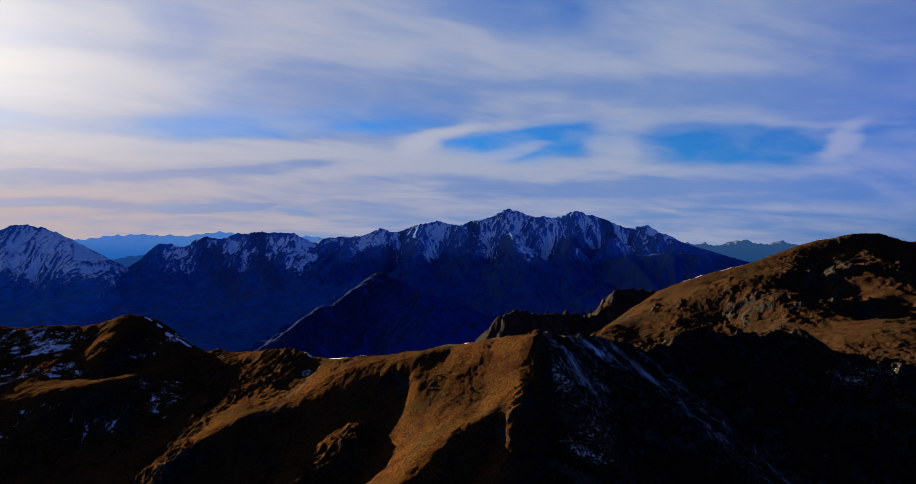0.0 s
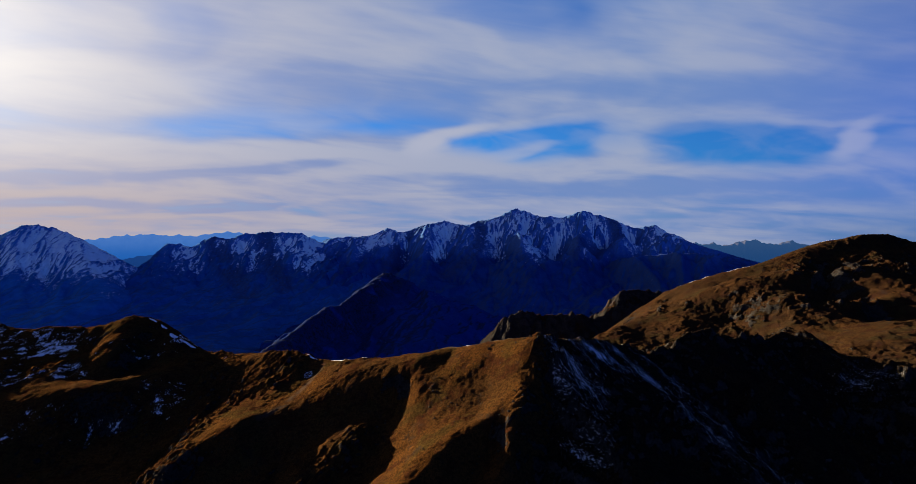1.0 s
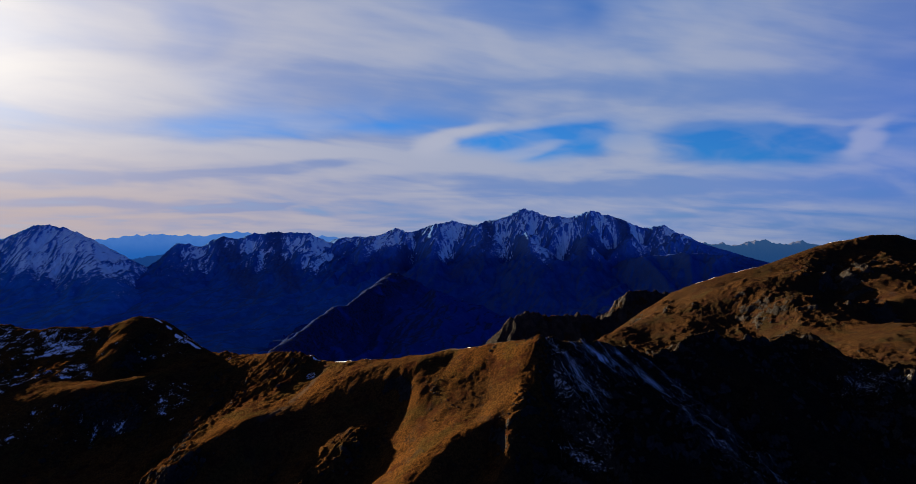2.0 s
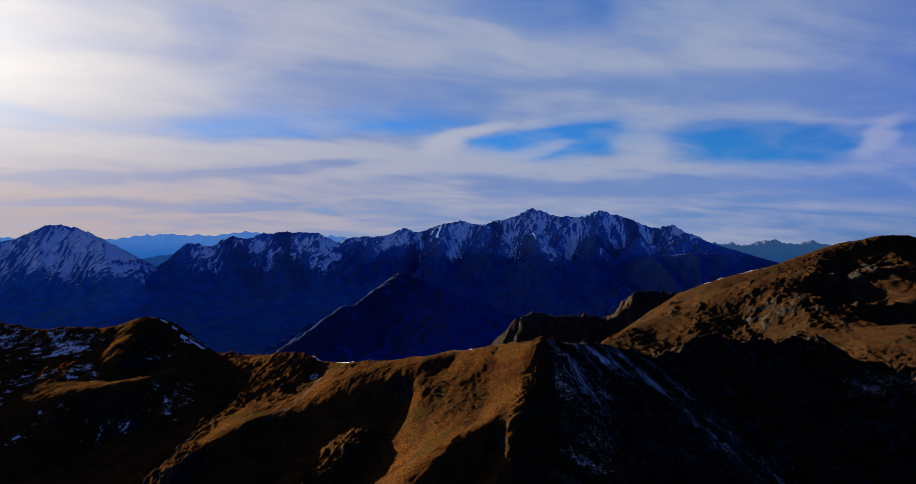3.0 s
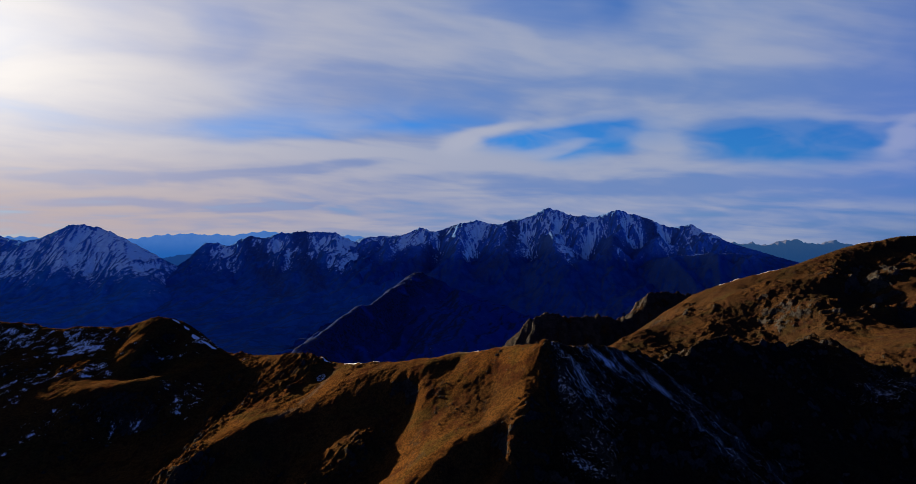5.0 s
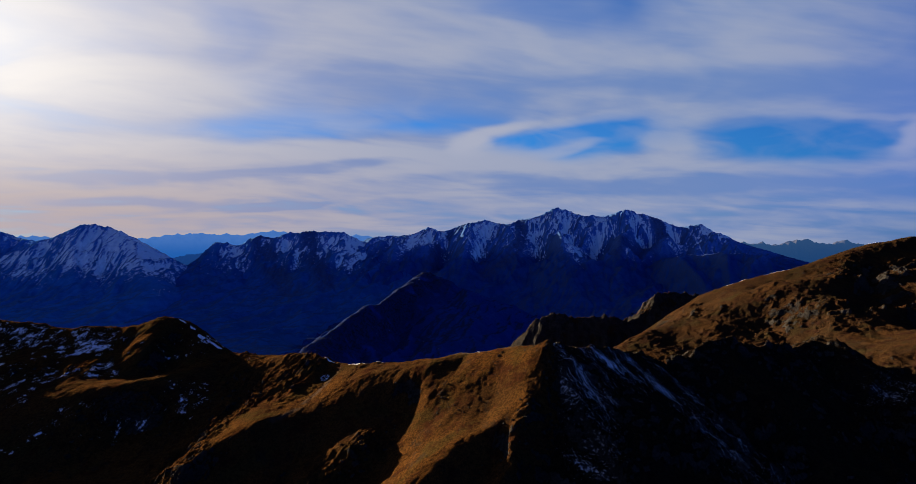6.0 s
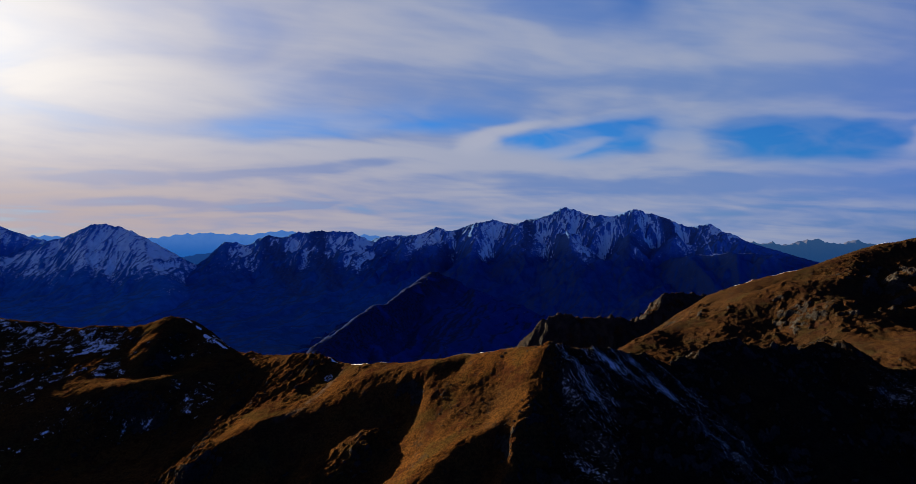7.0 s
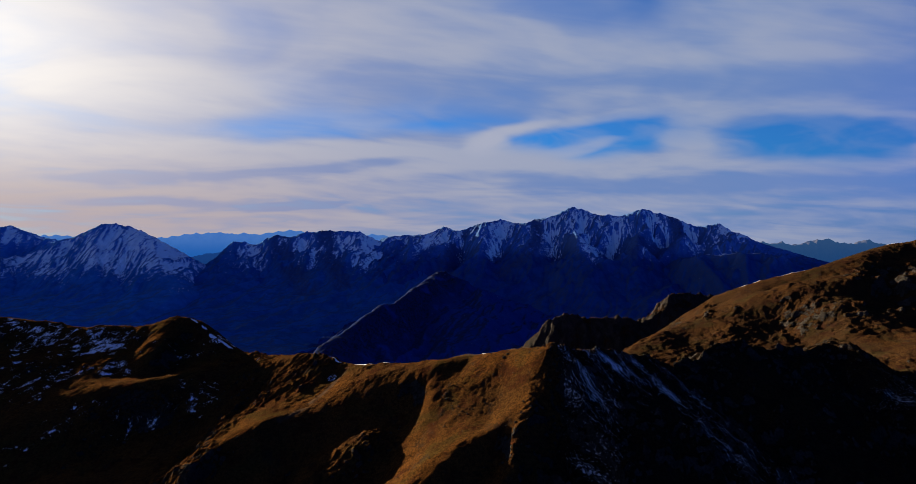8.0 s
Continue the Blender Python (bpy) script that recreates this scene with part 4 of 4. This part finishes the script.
SIDE_RIDGE = [[(1019, 4250, -128), (1111, 4150, -98), (1168, 4080, -85), (1238, 4000, -76), (1461, 3950, -71), (1534, 3950, -115), (1673, 3930, -147), (1877, 3900, -237)]]
SIDE_BEDS = [[(886, 4000, -317), (1026, 3700, -362), (1361, 3500, -342), (1686, 3500, -374)]]
EAST_PEAKS = [[(1622, 4880, -79), (1712, 4880, -29), (1780, 4880, 2), (1848, 4880, -25), (1916, 4880, -2), (1984, 4880, -34), (2097, 4880, -16), (2238, 4880, 25), (2346, 4880, -7), (2437, 4880, -16), (2514, 4880, 16), (2618, 4880, -16), (2799, 4880, -47), (3479, 4880, -70)]]
EAST_BEDS = [[(1562, 4700, -286), (2042, 4700, -286), (2696, 4700, -286), (3351, 4700, -286)], [(2224, 4850, -25), (2139, 4800, -113)]]
NOTCH = [[(-2813, 4580, -236), (-2697, 4600, -173), (-2553, 4610, -135), (-2414, 4630, -105), (-2238, 4640, -97), (-2079, 4650, -118)]]
NOTCH_BEDS = [[(-2733, 4450, -435), (-2012, 4500, -440)]]
FAR_RANGE = [[(-5264, 4425, 43), (-4143, 4547, 53), (-3361, 4632, 28), (-2837, 4689, 24), (-2714, 4703, 37), (-2549, 4721, 59), (-2404, 4737, 64), (-2257, 4752, 55), (-2089, 4771, 51), (-1941, 4787, 69), (-1813, 4801, 78), (-1663, 4817, 69), (-1576, 4827, 56), (-1359, 4850, 52), (-1184, 4869, 48), (-1051, 4884, 34), (-829, 4908, 43), (-559, 4937, 34), (83, 4965, 21)]]

mountain("pyramid_peak", PYRAMID, PYRAMID_BEDS, (-980, 480, 2000, 3900, 7), 600, "dark pointed mountain with a sunlit grassy edge", 900, height=80, wide=170, gap=22.0, mat=HAZED_DARK_ALP, backs=0, rough=9.0, turf_top=-330.0, edge=290.0, lit=(0,), chutes=0)
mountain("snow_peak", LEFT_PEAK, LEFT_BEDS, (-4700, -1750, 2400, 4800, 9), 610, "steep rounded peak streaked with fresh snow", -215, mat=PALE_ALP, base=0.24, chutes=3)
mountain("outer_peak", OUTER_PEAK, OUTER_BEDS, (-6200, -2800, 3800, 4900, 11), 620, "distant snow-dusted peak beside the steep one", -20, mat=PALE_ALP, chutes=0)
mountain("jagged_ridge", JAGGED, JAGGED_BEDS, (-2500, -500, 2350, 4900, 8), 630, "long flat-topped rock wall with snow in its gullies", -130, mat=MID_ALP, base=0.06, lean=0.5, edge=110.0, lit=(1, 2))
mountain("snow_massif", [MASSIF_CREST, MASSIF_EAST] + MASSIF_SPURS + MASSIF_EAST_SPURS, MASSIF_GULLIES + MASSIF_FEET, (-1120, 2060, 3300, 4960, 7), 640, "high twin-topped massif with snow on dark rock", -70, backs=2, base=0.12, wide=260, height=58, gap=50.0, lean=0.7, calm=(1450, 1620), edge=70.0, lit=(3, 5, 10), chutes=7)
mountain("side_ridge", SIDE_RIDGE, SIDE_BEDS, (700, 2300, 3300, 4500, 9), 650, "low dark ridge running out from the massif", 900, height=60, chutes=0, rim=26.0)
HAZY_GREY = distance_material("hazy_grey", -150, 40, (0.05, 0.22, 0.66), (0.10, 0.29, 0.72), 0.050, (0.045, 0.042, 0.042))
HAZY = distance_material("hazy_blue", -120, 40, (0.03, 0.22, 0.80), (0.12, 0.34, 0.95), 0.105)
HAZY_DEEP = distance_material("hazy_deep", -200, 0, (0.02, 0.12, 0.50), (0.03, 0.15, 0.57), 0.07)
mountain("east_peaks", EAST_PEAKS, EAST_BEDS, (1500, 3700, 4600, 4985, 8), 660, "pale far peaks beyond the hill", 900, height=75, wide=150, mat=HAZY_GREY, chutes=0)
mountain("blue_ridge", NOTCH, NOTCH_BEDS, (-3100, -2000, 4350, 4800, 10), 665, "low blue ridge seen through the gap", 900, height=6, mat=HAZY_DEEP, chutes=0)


def build_far_range():
    X, Y = grid(-6600, 400, 4200, 4985, 10)
    H, way = ridge(X, Y, FAR_RANGE[0], 1.6, 1.6, 500)
    H = H + 13 * fbm(X / 150 + 0.35 * Y / 150, Y / 900, 6, 671, 0.62)
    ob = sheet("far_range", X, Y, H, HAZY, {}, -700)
    tagged(ob, "pale blue range on the horizon", "backdrop", kind="structure")


build_far_range()


# ---- loose and bare rock ----
def hewn(name, seed, mat, flat=1.0):
    """An angular block of rock: a ball cut by a dozen planes and roughened."""
    rng = random.Random(seed)
    bm = bmesh.new()
    bmesh.ops.create_icosphere(bm, subdivisions=3, radius=1.0)
    planes = [(Vector((rng.gauss(0, 1), rng.gauss(0, 1), rng.gauss(0, 0.8))).normalized(), rng.uniform(0.45, 0.8)) for _ in range(13)]
    for v in bm.verts:
        for way, reach in planes:
            over = v.co.dot(way) - reach
            if over > 0:
                v.co -= way * over
        v.co += 0.06 * noise.noise_vector(v.co * 3.1 + Vector((seed, 0, 0)))
        v.co.z *= flat
    mesh = bpy.data.meshes.new(name)
    bm.to_mesh(mesh)
    bm.free()
    mesh.attributes.new("rock", "FLOAT", "POINT").data.foreach_set("value", np.ones(len(mesh.vertices), np.float32))
    mesh.materials.append(mat)
    return mesh


BLOCKS = [hewn("rock_outcrop", 40 + k, MOOR, 0.75) for k in range(6)]


def outcrops(field, count, low, high, box, seed, crest=None, spread=12.0):
    """Bare rock heads that break through a slope, as parts of it."""
    rng = random.Random(seed)
    X, Y, H, rock = FIELDS[field]
    parent = bpy.data.objects[field]
    made = 0
    for _ in range(count * 60):
        if made == count:
            break
        if crest:
            k = rng.randrange(len(crest) - 1)
            t = rng.random()
            x = crest[k][0] + (crest[k + 1][0] - crest[k][0]) * t + rng.gauss(0, spread)
            y = crest[k][1] + (crest[k + 1][1] - crest[k][1]) * t + rng.gauss(0, spread)
        else:
            x, y = rng.uniform(box[0], box[1]), rng.uniform(box[2], box[3])
            i, j = np.searchsorted(Y[:, 0], y) - 1, np.searchsorted(X[0], x) - 1
            if rock[i, j] < 0.25 + 0.5 * rng.random():
                continue
        size = low + (high - low) * rng.random() ** 2.2
        ob = new("rock_outcrop", BLOCKS[rng.randrange(6)])
        ob.parent = parent
        ob.matrix_basis = pose(x, y, height_at(field, x, y) - 0.25 * size, rng.uniform(-25, 25), rng.uniform(-25, 25), rng.uniform(0, 360)) @ Matrix.Diagonal((size * rng.uniform(0.7, 1.4), size, size * rng.uniform(0.6, 1.0), 1))
        made += 1


outcrops("mountain_ridge", 90, 1.0, 3.6, (-300, 80, 330, 520), 1)
outcrops("mountain_ridge", 45, 0.9, 2.8, None, 2, SPUR[:6], 4.0)
outcrops("mountain_ridge", 30, 0.9, 2.6, None, 3, RIB[1:], 7.0)
for k, line in enumerate(([(-26, 428), (-16, 420)], [(-14, 414), (-2, 402)], [(14, 430), (28, 420)], [(-150, 425), (-180, 402)])):
    outcrops("mountain_ridge", 16, 0.5, 1.7, None, 20 + k, line, 3.5)
outcrops("mountain_ridge", 26, 0.6, 2.0, None, 31, MAIN_CREST[-3:], 4.5)
outcrops("rocky_ridge", 80, 1.2, 4.0, None, 4, DARK_CREST[3:13], 6.0)
outcrops("rocky_hill", 240, 1.4, 4.6, (250, 850, 720, 1080), 5)
outcrops("crag_ridge", 140, 1.6, 5.0, None, 6, CRAG_CREST[1:], 9.0)
outcrops("grassy_knoll", 50, 1.2, 3.6, (-560, -200, 440, 620), 7)


def boulders():
    """Single boulders lying on the sunny slope."""
    rng = random.Random(9)
    meshes = [hewn("boulder", 80 + k, MOOR) for k in range(4)]
    for k in range(46):
        x, y = rng.uniform(-110, 25), rng.uniform(345, 455)
        size = rng.uniform(0.35, 0.95)
        ob = new("boulder", meshes[k % 4])
        ob.matrix_basis = pose(x, y, height_at("mountain_ridge", x, y) + 0.08 * size, rng.uniform(0, 360), rng.uniform(0, 360), rng.uniform(0, 360)) @ Matrix.Diagonal((size, size * 0.8, size * 0.9, 1))
        tagged(ob, "grey angular boulder lying on brown grass", "boulder", "boulders on the slope")


boulders()


# ---- snow drifts along the crests ----
def snow_material():
    mat, n = material("old_snow")
    place = n.add("NewGeometry", 0)
    color = n.mix(n.ramp(n.noise(place, 0.8, 5, 0.6), 0.4, 0.7), (0.80, 0.81, 0.84), (0.62, 0.63, 0.66))
    finish(n, color, 0.8, n.noise(place, 2.0, 4, 0.6), 0.4, 0.4)
    return mat


SNOW = snow_material()


def drift(field, start, end, width, depth, seed):
    """A long low bank of wind-blown snow lying on a crest."""
    rng = random.Random(seed)
    (ax, ay), (bx, by) = start, end
    span = math.hypot(bx - ax, by - ay)
    nx, ny = -(by - ay) / span, (bx - ax) / span
    rows = max(10, int(span / 1.2))
    verts, faces, across = [], [], 7
    for i in range(rows + 1):
        t = i / rows
        swell = math.sin(math.pi * t) ** 0.5 * (0.65 + 0.5 * abs(noise.noise(Vector((t * span / 5, seed, 0)))) + 0.1 * rng.random())
        bend = 1.2 * noise.noise(Vector((t * span / 12, seed, 3)))
        for j in range(across):
            v = 2 * j / (across - 1) - 1
            off = bend + v * 0.5 * width * swell
            x, y = ax + (bx - ax) * t + nx * off, ay + (by - ay) * t + ny * off
            verts.append((x, y, height_at(field, x, y) - 0.12 + depth * swell * (1 - v * v)))
    for i in range(rows):
        for j in range(across - 1):
            a = i * across + j
            faces.append((a, a + across, a + across + 1, a + 1))
    mesh = bpy.data.meshes.new("snow_drift")
    mesh.from_pydata(verts, [], faces)
    mesh.polygons.foreach_set("use_smooth", np.ones(len(faces), bool))
    mesh.materials.append(SNOW)
    ob = new("snow_drift", mesh)
    ob.parent = bpy.data.objects[field]
    ob["label"] = "narrow bank of white snow"


for field, a, b, width, depth in [
    ("mountain_ridge", (-104.0, 505.0), (-84.2, 493.0), 2.6, 0.5),
    ("mountain_ridge", (-81.1, 491.0), (-68.7, 487.0), 2.2, 0.4),
    ("mountain_ridge", (-63.5, 485.0), (-56.4, 482.0), 1.6, 0.3),
    ("mountain_ridge", (-127.4, 520.0), (-115.9, 512.0), 2.6, 0.5),
    ("mountain_ridge", (3.4, 458.0), (9.3, 455.0), 1.4, 0.25),
    ("rocky_hill", (361.8, 1080.0), (414.6, 1061.0), 3.0, 0.8),
    ("rocky_hill", (432.2, 1056.0), (477.1, 1047.0), 2.0, 0.6),
    ("rocky_hill", (608.3, 1078.0), (664.8, 1092.0), 5, 1.5),
    ("grassy_knoll", (-294.0, 614.0), (-286.4, 611.0), 3.5, 0.5),
    ("grassy_knoll", (-282.2, 607.0), (-271.5, 602.0), 6, 0.6),
    ("grassy_knoll", (-268.4, 600.0), (-251.1, 596.0), 4.5, 0.6),
    ("grassy_knoll", (-311.1, 622.0), (-298.4, 616.0), 3, 0.4),
]:
    drift(field, a, b, width, depth, round(a[0]))
